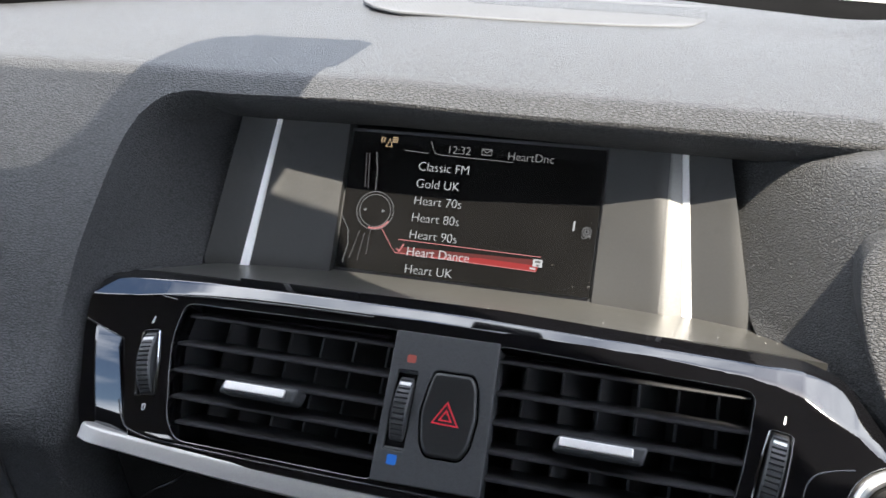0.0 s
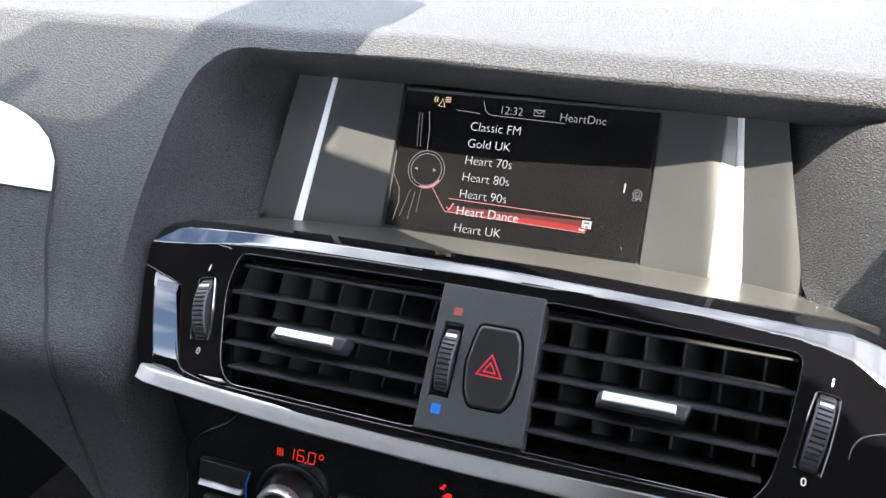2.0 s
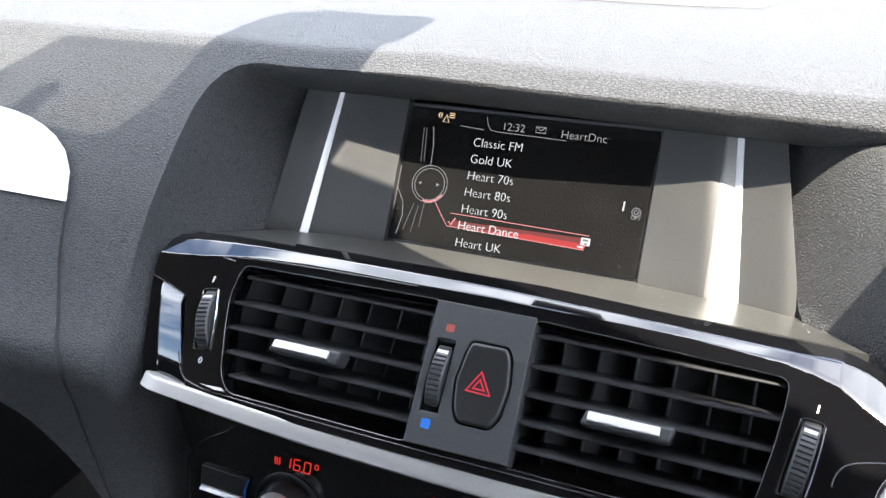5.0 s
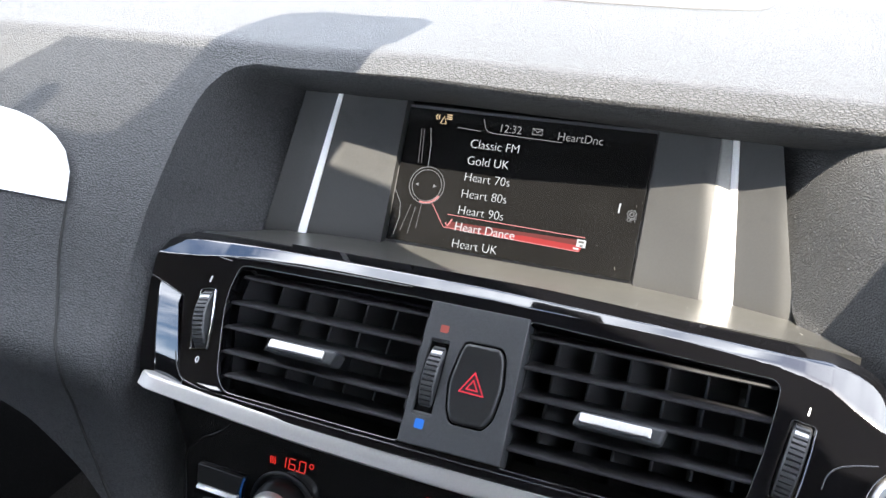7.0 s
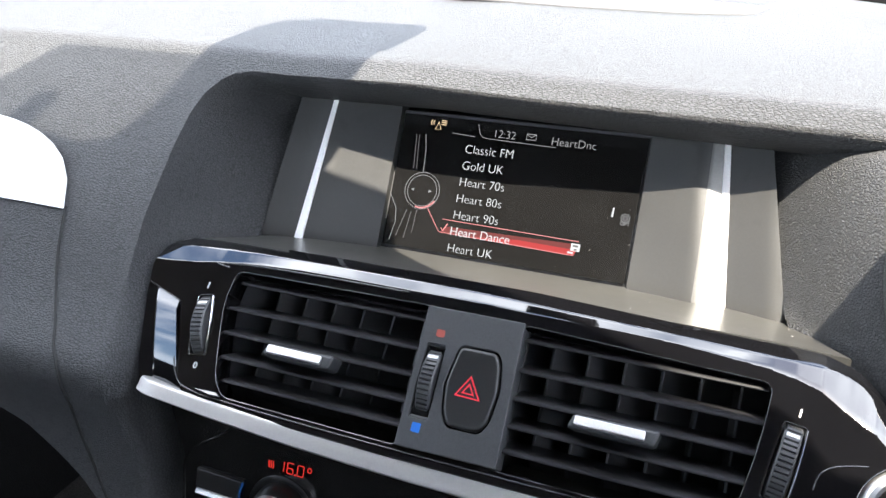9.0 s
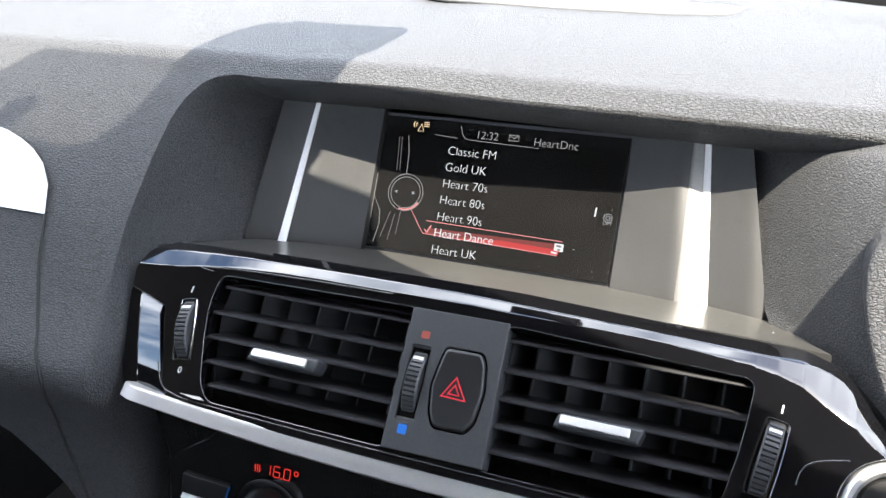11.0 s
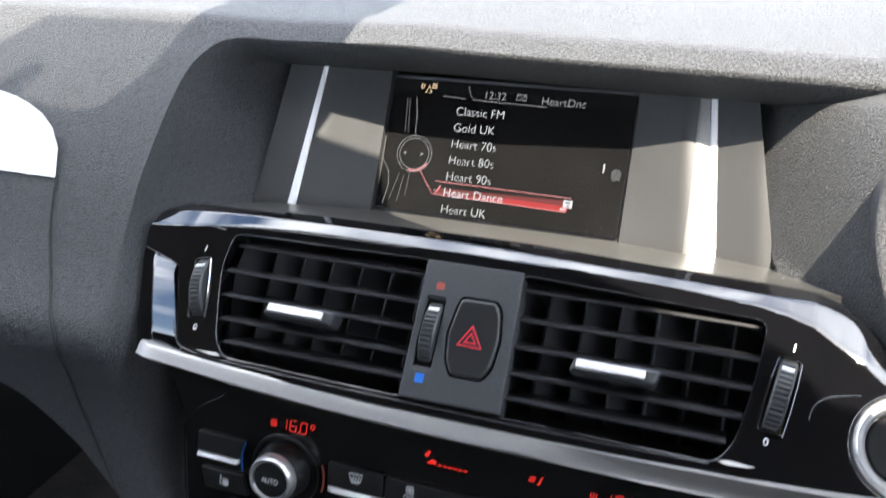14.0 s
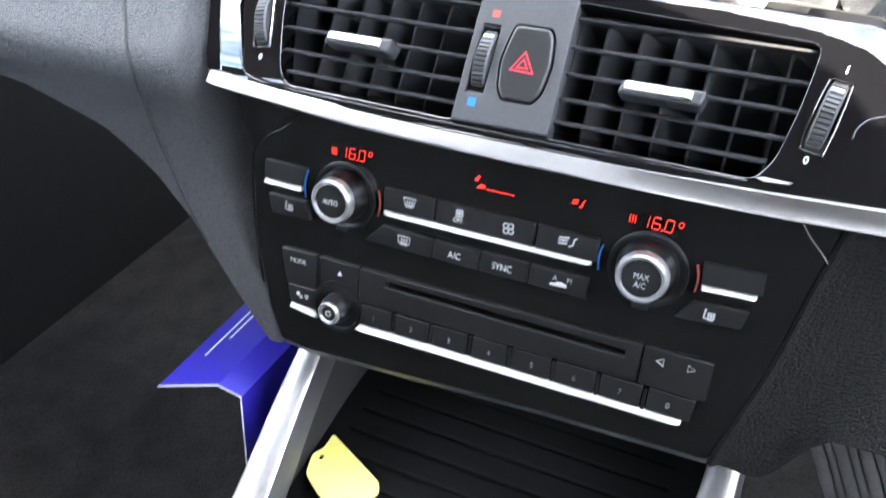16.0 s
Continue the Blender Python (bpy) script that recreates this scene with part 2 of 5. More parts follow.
def box(x0, x1, y0, y1, z0, z1, bevel=0.0, segments=2):
    bm = bmesh.new()
    bmesh.ops.create_cube(bm, size=1)
    bmesh.ops.scale(bm, vec=(x1 - x0, y1 - y0, z1 - z0), verts=bm.verts)
    bmesh.ops.translate(bm, vec=((x0 + x1) / 2, (y0 + y1) / 2, (z0 + z1) / 2), verts=bm.verts)
    if bevel:
        bmesh.ops.bevel(bm, geom=bm.edges[:], offset=bevel, segments=segments, affect="EDGES", profile=0.5)
    return bm


def baked(ob):
    """The mesh of a curve or text object, which is then removed."""
    bpy.context.view_layer.update()
    me = bpy.data.meshes.new_from_object(ob.evaluated_get(bpy.context.evaluated_depsgraph_get()))
    data = ob.data
    bpy.data.objects.remove(ob)
    bpy.data.curves.remove(data)
    return me


def slab(loops, z0, z1, bevel=0.0, steps=2):
    """A mesh plate from outlines in millimetres (the first outside, the rest holes), from z0 to z1, with rounded edges."""
    cu = bpy.data.curves.new("outline", "CURVE")
    cu.dimensions, cu.fill_mode = "2D", "BOTH"
    for loop in loops:
        sp = cu.splines.new("POLY")
        sp.points.add(len(loop) - 1)
        for p, (x, y) in zip(sp.points, loop):
            p.co = (x / 1000, y / 1000, 0, 1)
        sp.use_cyclic_u = True
    cu.extrude, cu.bevel_depth, cu.bevel_resolution, cu.offset = max(1e-5, (z1 - z0) / 2 - bevel), bevel, steps, -bevel
    me = baked(new("outline", cu))
    me.transform(Matrix.Translation((0, 0, (z0 + z1) / 2)))
    return me


def rounded(points, r, n=5):
    """A polygon with its corners rounded by about r."""
    out, k = [], len(points)
    for i in range(k):
        a, b, c = (Vector(points[j % k]) for j in (i - 1, i, i + 1))
        ra = min(r, (a - b).length * 0.45)
        rc = min(r, (c - b).length * 0.45)
        p, q = b + (a - b).normalized() * ra, b + (c - b).normalized() * rc
        for s in range(n + 1):
            t = s / n
            out.append(tuple((1 - t) ** 2 * p + 2 * t * (1 - t) * b + t * t * q))
    return out


def rect(x0, x1, y0, y1, r=0.0):
    pts = [(x0, y0), (x1, y0), (x1, y1), (x0, y1)]
    return rounded(pts, r) if r else pts


def circle(x, y, r, n=32, a0=0, a1=360):
    return [(x + r * math.cos(radians(a0 + (a1 - a0) * i / n)), y + r * math.sin(radians(a0 + (a1 - a0) * i / n))) for i in range(n + (a1 - a0 < 360))]


def smooth_line(points, n=8, closed=False):
    """Points along a Catmull-Rom curve through the given ones."""
    pts = [Vector(p) for p in points]
    out = []
    for i in range(len(pts) - 1):
        p0, p1, p2, p3 = pts[max(i - 1, 0)], pts[i], pts[i + 1], pts[min(i + 2, len(pts) - 1)]
        for k in range(n):
            t = k / n
            out.append(0.5 * (2 * p1 + (p2 - p0) * t + (2 * p0 - 5 * p1 + 4 * p2 - p3) * t * t + (3 * p1 - p0 - 3 * p2 + p3) * t ** 3))
    return out + [pts[-1]]


def resampled(points, n):
    """n points evenly along a polyline."""
    pts = [Vector(p) for p in points]
    far = [0.0]
    for a, b in zip(pts, pts[1:]):
        far.append(far[-1] + (b - a).length)
    out = []
    for i in range(n):
        s = far[-1] * i / (n - 1)
        k = next((j for j in range(1, len(far)) if far[j] >= s - 1e-9), len(far) - 1)
        f = (s - far[k - 1]) / max(1e-9, far[k] - far[k - 1])
        out.append(pts[k - 1].lerp(pts[k], f))
    return out


def grid(bm, rows, close=False):
    """Quads over rows of points, all rows of one length."""
    vs = [[bm.verts.new(p) for p in row] for row in rows]
    for a, b in zip(vs, vs[1:]):
        for i in range(len(a) - 1 + close):
            j = (i + 1) % len(a)
            bm.faces.new((a[i], a[j], b[j], b[i]))
    return vs


def strokes(lines, width, z=0.0, high=0.00025):
    """Flat raised lines of one width, in millimetres, through 2D points."""
    bm = bmesh.new()
    for line in lines:
        pts = [Vector(p) for p in line]
        if len(pts) < 2:
            continue
        left, right = [], []
        for i, p in enumerate(pts):
            d = (pts[min(i + 1, len(pts) - 1)] - pts[max(i - 1, 0)])
            if (pts[0] - pts[-1]).length < 1e-6 and i in (0, len(pts) - 1):
                d = pts[1] - pts[-2]
            d = d.normalized() if d.length > 1e-9 else Vector((1, 0))
            o = Vector((-d.y, d.x)) * width / 2
            left.append(p + o)
            right.append(p - o)
        lo = [[Vector((q.x / 1000, q.y / 1000, zz)) for q in side] for side, zz in ((left, z), (left, z + high), (right, z + high), (right, z))]
        grid(bm, lo)
    return bm


def blobs(polys, z=0.0, high=0.00025):
    """Flat raised filled shapes, in millimetres."""
    bm = bmesh.new()
    for poly in polys:
        top = [bm.verts.new((x / 1000, y / 1000, z + high)) for x, y in poly]
        low = [bm.verts.new((x / 1000, y / 1000, z)) for x, y in poly]
        bm.faces.new(top)
        for i in range(len(poly)):
            j = (i + 1) % len(poly)
            bm.faces.new((low[i], low[j], top[j], top[i]))
    return bm


def lettering(name, words, x, y, size, mat, parent, z=0.0003, align="LEFT", wide=1.0, bold=0.0, shear=0.0):
    """Words in millimetres: x, y of the base line's start or middle, size of a capital's height."""
    cu = bpy.data.curves.new("words", "FONT")
    cu.body, cu.align_x, cu.size, cu.extrude, cu.offset, cu.shear = words, align, size / 1000 / 0.69, 0.0001, bold / 1000, shear
    me = baked(new("words", cu))
    me.transform(Matrix.Translation((x / 1000, y / 1000, z)) @ Matrix.Diagonal((wide, 1, 1, 1)))
    return mesh_ob(name, me, mat, parent, smooth=0)


def lathe(profile, x, y, n=48):
    """A turned body about the face's normal at x, y: profile of (radius, height) in metres."""
    bm = bmesh.new()
    rows = [[Vector((x + r * math.cos(2 * math.pi * i / n), y + r * math.sin(2 * math.pi * i / n), h)) for i in range(n)] for r, h in profile]
    vs = grid(bm, rows, close=True)
    if profile[-1][0] > 1e-6:
        bm.faces.new(vs[-1])
    return bm


def tube(points, r, n=8):
    bm = bmesh.new()
    pts = [Vector(p) for p in points]
    rows = []
    for i, p in enumerate(pts):
        d = (pts[min(i + 1, len(pts) - 1)] - pts[max(i - 1, 0)]).normalized()
        a = d.orthogonal().normalized() if abs(d.z) > 0.95 else d.cross(Vector((0, 0, 1))).normalized()
        b = d.cross(a)
        rows.append([p + r * (a * math.cos(2 * math.pi * k / n) + b * math.sin(2 * math.pi * k / n)) for k in range(n)])
    vs = grid(bm, rows, close=True)
    bm.faces.new(vs[0])
    bm.faces.new(vs[-1])
    return bm


def between(table, s):
    """Linear interpolation in a table of (s, value), s rising."""
    if s <= table[0][0]:
        return table[0][1]
    for (a, p), (b, q) in zip(table, table[1:]):
        if s <= b:
            return p + (q - p) * (s - a) / (b - a)
    return table[-1][1]


def windscreen(x):
    """How far forward the dashboard reaches: y of the windscreen's foot at x."""
    return 0.302 - 0.5 * max(0.0, min(abs(x), 0.40) - 0.10)


# ---- the dashboard's shell ----
def dashboard():
    dash = thing("dashboard", "charcoal grained soft-touch dashboard with a hooded screen recess", "dashboard", kind="structure")
    # Profile of the face from its foot up to the nose, then over the top to the windscreen: (y, z)
    face = [(-0.152, -0.204), (-0.143, -0.165), (-0.134, -0.128), (-0.128, -0.100), (-0.128, -0.071), (-0.133, -0.050), (-0.129, -0.033), (-0.103, -0.0116),
            (-0.072, 0.027), (-0.043, 0.0575), (-0.019, 0.0785), (0.002, 0.0955)]
    over = [(0.002, 0.0955), (0.0068, 0.0994), (0.0112, 0.1025), (0.0155, 0.1043), (0.024, 0.1056), (0.060, 0.1092), (0.12, 0.1140), (0.20, 0.1180), (0.30, 0.1205), (0.42, 0.1215), (0.46, 0.121)]
    face = resampled(smooth_line([(0, y, z) for y, z in face], 8), 110)
    over = smooth_line([(0, y, z) for y, z in over], 5)
    rim_left = [(-0.204, -0.116), (-0.187, -0.120), (-0.173, -0.126), (-0.154, -0.139), (-0.128, -0.153), (-0.099, -0.164), (-0.071, -0.172), (-0.052, -0.173), (-0.028, -0.177), (0.0, -0.181),
                (0.028, -0.182), (0.059, -0.181), (0.074, -0.180), (0.083, -0.177), (0.0905, -0.170), (0.0940, -0.162), (0.0955, -0.152)]
    foot_left = [(-0.204, -0.122), (-0.188, -0.137), (-0.168, -0.154), (-0.137, -0.180), (-0.115, -0.205), (-0.090, -0.245), (-0.070, -0.31), (-0.055, -0.5), (-0.04, -0.75)]
    ys = [(p.z, p.y) for p in face]
    nose_turn = lambda x: 0.06 * max(0.0, x - 0.02)  # noqa: E731  the nose recedes a little to the right
    bm = bmesh.new()
    n = 26
    # left face
    rows = []
    for p in face:
        a, b = between(foot_left, p.z), between(rim_left, p.z)
        a = min(a, b - 0.002)
        rows.append([Vector((a + (b - a) * (1 - (1 - i / (n - 1)) ** 1.6), p.y, p.z)) for i in range(n)])
    xs_left = [v.x for v in rows[-1]]
    grid(bm, rows)
    left_rim = [r[-1] for r in rows]
    under = [[v + Vector((0, k, -0.02 * k)) for v in [r[0] for r in rows]] for k in (0.0, 0.01, 0.10, 0.25)]
    # right face: its rim runs from the nose's end down the flank of the instrument hood
    def hood(x):
        f = min(1.0, max(0.0, (x - 0.204) / 0.10))
        return f * f * (3 - 2 * f)

    nose_line = lambda x: Vector((x, 0.002 + nose_turn(min(x, 0.178)) - 0.06 * hood(x), 0.0955 + 0.035 * hood(x)))  # noqa: E731
    flank = [tuple(nose_line(0.200)), (0.205, -0.006, 0.0965), (0.210, -0.026, 0.0965), (0.211, -0.044, 0.085), (0.209, -0.056, 0.064), (0.207, -0.066, 0.040), (0.207, -0.076, 0.018), (0.211, -0.090, -0.010), (0.220, -0.108, -0.055)]
    flank = resampled(smooth_line(flank, 8), 34)[::-1]
    rows = []
    for k, p in enumerate(flank):
        top_row = k == len(flank) - 1
        row = []
        for i in range(n):
            f = (i / (n - 1)) ** 1.6
            x = p.x + (0.75 - p.x) * f
            row.append(nose_line(x) if top_row else Vector((x, p.y - 0.012 * math.sin(min(1, f * 3) * math.pi / 2), p.z)))
        rows.append(row)
    xs_right = [v.x for v in rows[-1]]
    grid(bm, rows)
    right_rim = [r[0] for r in rows]
    # top, from the nose to the windscreen
    xs_mid = [xs_left[-1] + (xs_right[0] - xs_left[-1]) * i / 60 for i in range(61)]
    xs = xs_left[:-1] + xs_mid + xs_right[1:]
    rows = []
    for k, p in enumerate(over):
        fade = 1 - k / (len(over) - 1)
        rows.append([Vector((x, p.y + nose_turn(min(x, 0.178)) * fade - 0.10 * max(0, (abs(x) - 0.35)) ** 2 * (1 - fade), p.z - 0.10 * max(0, abs(x) - 0.3) ** 2)) for x in xs])
        for v in rows[-1]:
            v.y -= 0.06 * hood(v.x) * fade ** 2
            v.z += 0.035 * hood(v.x) * fade ** 0.5
        if k == 0:
            rows[0] = [nose_line(x) for x in xs]
    for row in rows:
        for v in row:
            if v.y > 0.19:
                v.y = 0.19 + (v.y - 0.19) * (windscreen(v.x) - 0.19) / 0.27
    grid(bm, rows)
    nose = rows[0][len(xs_left) - 1:len(xs_left) + 60]
    # recess: a curved lip and wall from the rim to the frame of the screen
    rim = left_rim[:-1] + nose + right_rim[::-1][1:]
    foot_top = (0.044, 0.071)

    def foot(p, side):
        if side == 0:
            f = min(1, max(0, (p.x + 0.152) / 0.338))
            return Vector((-0.1385 + 0.2755 * f, foot_top[0] + 0.002 * f, foot_top[1]))
        k = min(1.0, max(0.0, (p.z - 0.0) / 0.0955))
        if side < 0:
            low = Vector((-0.1462, -0.014, -0.002))
            return low.lerp(Vector((-0.1368, foot_top[0], foot_top[1])), k) if p.z > 0 else Vector((max(-0.1462, p.x + 0.010), between([(-0.2, -0.11), (-0.05, -0.08), (0.0, -0.012)], p.z), p.z + 0.006))
        low = Vector((0.1520, -0.010, 0.0))
        return low.lerp(Vector((0.1345, foot_top[0] + 0.002, foot_top[1])), k) if p.z > 0.002 else Vector((0.1555, -0.02 + 0.3 * p.z, p.z))

    rows = []
    for i, p in enumerate(rim):
        side = -1 if i < len(left_rim) - 1 else 0 if i < len(left_rim) - 1 + len(nose) else 1
        q = foot(p, side)
        corner_l = max(0.0, min(1.0, (p.z - 0.055) / 0.0405))
        if side == -1:
            low = 1 - min(1.0, max(0.0, (p.z + 0.02) / 0.05))
            t0 = Vector((0.000, 0.048, 0.0)).lerp(Vector((0.030, 0.0, 0.0)), low).lerp(Vector((0.004, -0.004, -0.030)), corner_l ** 2)
            t1 = Vector((0.080, 0.006, 0.0)).lerp(Vector((0.020, 0.035, 0.0)), low).lerp(Vector((0, 0.060, -0.012)), corner_l ** 3)
        elif side == 0:
            t0, t1 = Vector((0.004 * (1 - min(1, (p.x + 0.152) / 0.02)), -0.003 + 0.005 * max(0.0, min(1.0, (-0.02 - p.x) / 0.06)), -0.022)), Vector((0, 0.060, -0.012))
        else:
            t0 = ((q - p) * 0.9 + Vector((-0.004, 0.0, 0.0)))
            t1 = (q - p) * 1.1
        row = []
        for k in range(15):
            u = k / 14
            h00, h10, h01, h11 = 2 * u ** 3 - 3 * u * u + 1, u ** 3 - 2 * u * u + u, -2 * u ** 3 + 3 * u * u, u ** 3 - u * u
            row.append(h00 * p + h10 * t0 + h01 * q + h11 * t1)
        rows.append(row)
    grid(bm, rows)
    bmesh.ops.remove_doubles(bm, verts=bm.verts, dist=1e-5)
    for v in bm.verts:
        # the hood drops a little towards the driver
        f = min(1.0, max(0.0, (v.co.z - 0.045) / 0.04))
        v.co.z -= (0.028 * max(-0.2, min(0.2, v.co.x)) + 0.004 * min(1.0, max(0.0, (-0.05 - v.co.x) / 0.08))) * f * f * (3 - 2 * f)
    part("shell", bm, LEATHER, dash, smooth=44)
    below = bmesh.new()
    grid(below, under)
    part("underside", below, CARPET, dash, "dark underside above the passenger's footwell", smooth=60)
    # the seam beside the passenger's trim
    seam = [(-0.2385, 0.0262), (-0.2375, 0.0225), (-0.2320, 0.0026), (-0.2230, -0.0138), (-0.2096, -0.0277), (-0.2015, -0.0390), (-0.2008, -0.0530), (-0.2024, -0.0680), (-0.2015, -0.0830), (-0.1982, -0.0965), (-0.1916, -0.1117), (-0.1836, -0.1261), (-0.1756, -0.1389), (-0.1680, -0.1500)]
    pts = [Vector((x, between(ys, z) - 0.0003, z)) for x, _, z in [(v.x, 0, v.z) for v in smooth_line([(x, 0, z) for x, z in seam], 10)]]
    part("seam", tube(pts, 0.0008, 6), GAP, dash, "dark panel joint")
    # passenger's decor strip, set into the face
    pts = [(-0.75, 0.062), (-0.400, 0.064), (-0.340, 0.0640), (-0.310, 0.0630), (-0.285, 0.0595), (-0.265, 0.0540), (-0.250, 0.0465), (-0.2415, 0.0370), (-0.2385, 0.0265)]
    top = resampled(smooth_line([(x, 0, z) for x, z in pts], 6), 40)
    bm = bmesh.new()
    rows = []
    for k in range(9):
        f = k / 8
        rows.append([Vector((v.x, 0, 0.0255 + (v.z - 0.0255) * f)) for v in top])
    rows = [[Vector((v.x, between(ys, v.z) - 0.0015 - 0.0015 * math.sin(math.pi * min(1, max(0, (v.z - 0.0255) / 0.039))), v.z)) for v in r] for r in rows]
    grid(bm, rows)
    part("decor_strip", bm, SILVER, dash, "polished silver decor strip on the passenger side")
    # loudspeaker grille in the top
    z0 = 0.1106
    outline = rounded([(-128, 202), (-110, 177), (-88, 163), (-9, 163), (65, 171), (108, 184), (119, 211), (132, 272), (-140, 272)], 8)
    me = slab([outline], -0.0012, 0.0012, 0.001)
    me.transform(Matrix(((1, 0, 0, 0), (0, 1, 0, 0), (-0.028, 0.036, 1, z0), (0, 0, 0, 1))))
    grille = mesh_ob("speaker_grille", me, GRILLE, dash, "perforated grey loudspeaker grille")
    holes = bmesh.new()
    for j in range(32):
        for i in range(84):
            x, y = -0.116 + i * 0.0029 + 0.00145 * (j % 2), 0.168 + j * 0.0031
            if x < 0.118 and y > 0.1655 + 0.02 * (abs(x + 0.01) / 0.12) ** 3 + (0.1 * x if x > 0 else 0):
                z = z0 + 0.00135 - 0.028 * x + 0.036 * y
                holes.faces.new([holes.verts.new((x + 0.0007 * math.cos(k * math.pi / 3), y + 0.0007 * math.sin(k * math.pi / 3), z)) for k in range(6)])
    tagged(part("holes", holes, GAP, grille, "rows of small round holes", smooth=0), kind="stuff")


# ---- screen unit ----
SCREEN = slope(0.0, 0.0, 29)


def screen_unit():
    unit = thing("infotainment_display", "dark car display with a radio station list, between charcoal panels", "display", SCREEN)
    part("housing_back", box(-0.165, 0.165, -0.03, 0.10, -0.040, -0.034), GAP, unit)
    part("display_back", box(-0.0745, 0.0745, -0.002, 0.0815, -0.012, -0.0022), BLACK, unit)
    glass = mesh_ob("display_glass", slab([rect(-72, 72, 0, 79.3)], -0.0022, 0.0, 0.0003), GLASS, unit, "black glass with dust and fingermarks")

    def waved(u, su, w_in, w_out):
        """The driver's panel rises towards its strip, falls along the strip's flank and rises again behind it."""
        crest, low = su - 0.0145, su - 0.0005
        if u < crest:
            return w_in + (w_out - w_in) * 0.75 * (u - 0.0735) / (crest - 0.0735)
        high = w_in + (w_out - w_in) * 0.75
        if u < low:
            f = (u - crest) / (low - crest)
            return high - 0.0036 * f * f * (1.6 - 0.6 * f)
        return high - 0.0036 + (w_out - high + 0.0036) * min(1.0, (u - low) / 0.024)

    def side_panel(name, u_in, u_out, w_in, w_out, strip, slant):
        bm = bmesh.new()
        rows = []
        for j in range(17):
            v = -0.010 + 0.094 * j / 16
            row = []
            for i in range(25):
                f = i / 24
                u = u_in + (u_out + slant * v / 0.08 - u_in) * f
                w = w_in + (w_out - w_in) * f
                su = strip[0] + (strip[1] - strip[0]) * v / 0.08
                w = w + 0.0018 * math.exp(-((u - su) / 0.006) ** 2) if u_in < 0 else waved(u, su, w_in, w_out)
                row.append(Vector((u, v, w)))
            rows.append([Vector((u_in, v, w_in - 0.010))] + row + [Vector((u_out + slant * v / 0.08, v, w_out - 0.010))])
        grid(bm, rows)
        panel = part(name, bm, SATIN, unit, "satin charcoal plastic panel", smooth=40)
        sgn = 1 if u_out > u_in else -1
        bm = bmesh.new()
        rows = []
        for j in range(13):
            v = -0.006 + 0.0865 * j / 12
            su = strip[0] + (strip[1] - strip[0]) * v / 0.08
            f = (su - u_in) / (u_out - u_in)
            w = w_in + (w_out - w_in) * f + 0.0016 if u_in < 0 else waved(su, su, w_in, w_out)
            half = 0.0026 - 0.0009 * v / 0.08
            rows.append([Vector((su + half * a, v, w + b)) for a, b in ((1.0, -0.001), (1.0, 0.0005), (0.8, 0.0012), (0.0, 0.0016), (-0.8, 0.0012), (-1.0, 0.0005), (-1.0, -0.001))])
        vs = grid(bm, rows)
        bm.faces.new(vs[0])
        bm.faces.new(vs[-1])
        part("silver_strip", bm, STRIP, panel, "bright silver upright strip")
        su = strip[0] + (strip[1] - strip[0]) * 1.03
        w = w_in + (w_out - w_in) * (su - u_in) / (u_out - u_in) if u_in < 0 else waved(su, su, w_in, w_out)
        part("clip", box(su - 0.0022, su + 0.0022, 0.0812, 0.0836, w, w + 0.0022, 0.0005), BLACK, panel, "small dark clip above the strip")
        if u_in > 0:
            # silver patch, wider downwards, imitates sunlight thrown onto the panel by the strip
            bm = bmesh.new()
            rows = []
            for j in range(13):
                v = -0.006 + 0.0865 * j / 12
                su = strip[0] + (strip[1] - strip[0]) * v / 0.08
                wide = 0.0062 + 0.0068 * (1 - v / 0.0805)
                row = []
                for k in range(7):
                    u = su - 0.0016 - wide * k / 6
                    row.append(Vector((u, v, waved(u, su, w_in, w_out) + (0.00025 if k < 6 else -0.0003))))
                rows.append(row)
            grid(bm, rows)
            part("strip_glow", bm, STRIP_GLOW, panel, "silver patch in place of sunlight that the strip throws on the panel")
        return panel

    side_panel("side_panel", -0.0735, -0.1466, 0.0030, 0.0125, (-0.1215, -0.1140), 0.0098)
    side_panel("side_panel", 0.0735, 0.1515, 0.0008, 0.0070, (0.1212, 0.1125), -0.0170)
    z = 0.00012
    # what the screen shows: a list of radio stations
    part("red_bar", blobs([[(-37.0, 12.0), (42.6, 10.7), (44.4, 17.0), (-34.0, 15.6)]], z, 0.00005), LCD_DARKRED, glass, "dim red highlight bar")
    part("red_bar", blobs([[(-20, 11.7), (42.6, 10.7), (43.6, 13.8), (10.0, 14.4)]], z, 0.0001), LCD_RED, glass, "glowing red highlight bar")
    for line in ([(-36.5, 19.6), (44.4, 18.6)], [(-47, 24.6), (-41, 16.5), (-37.5, 12.0), (42.5, 10.6)]):
        part("highlight_line", strokes([line], 0.38, z + 0.0001, 0.0001), LCD_PINK, glass)
    for k, words in enumerate(("Classic FM", "Gold UK", "Heart 70s", "Heart 80s", "Heart 90s", "Heart Dance", "Heart UK")):
        lettering("station_name", words, -30.7, 59.5 - 9.68 * k, 5.0, LCD_WHITE, glass, z + (0.0007 if k == 5 else 0.0003), wide=0.96, bold=-0.04 if k == 5 else -0.16)
    lettering("clock_digits", "12:32", -15.4, 70.6, 4.5, LCD_GREY, glass, z, wide=0.95, bold=-0.1)
    lettering("channel_name", "HeartDnc", 19.0, 69.8, 4.5, LCD_GREY, glass, z, wide=0.98, bold=-0.1)
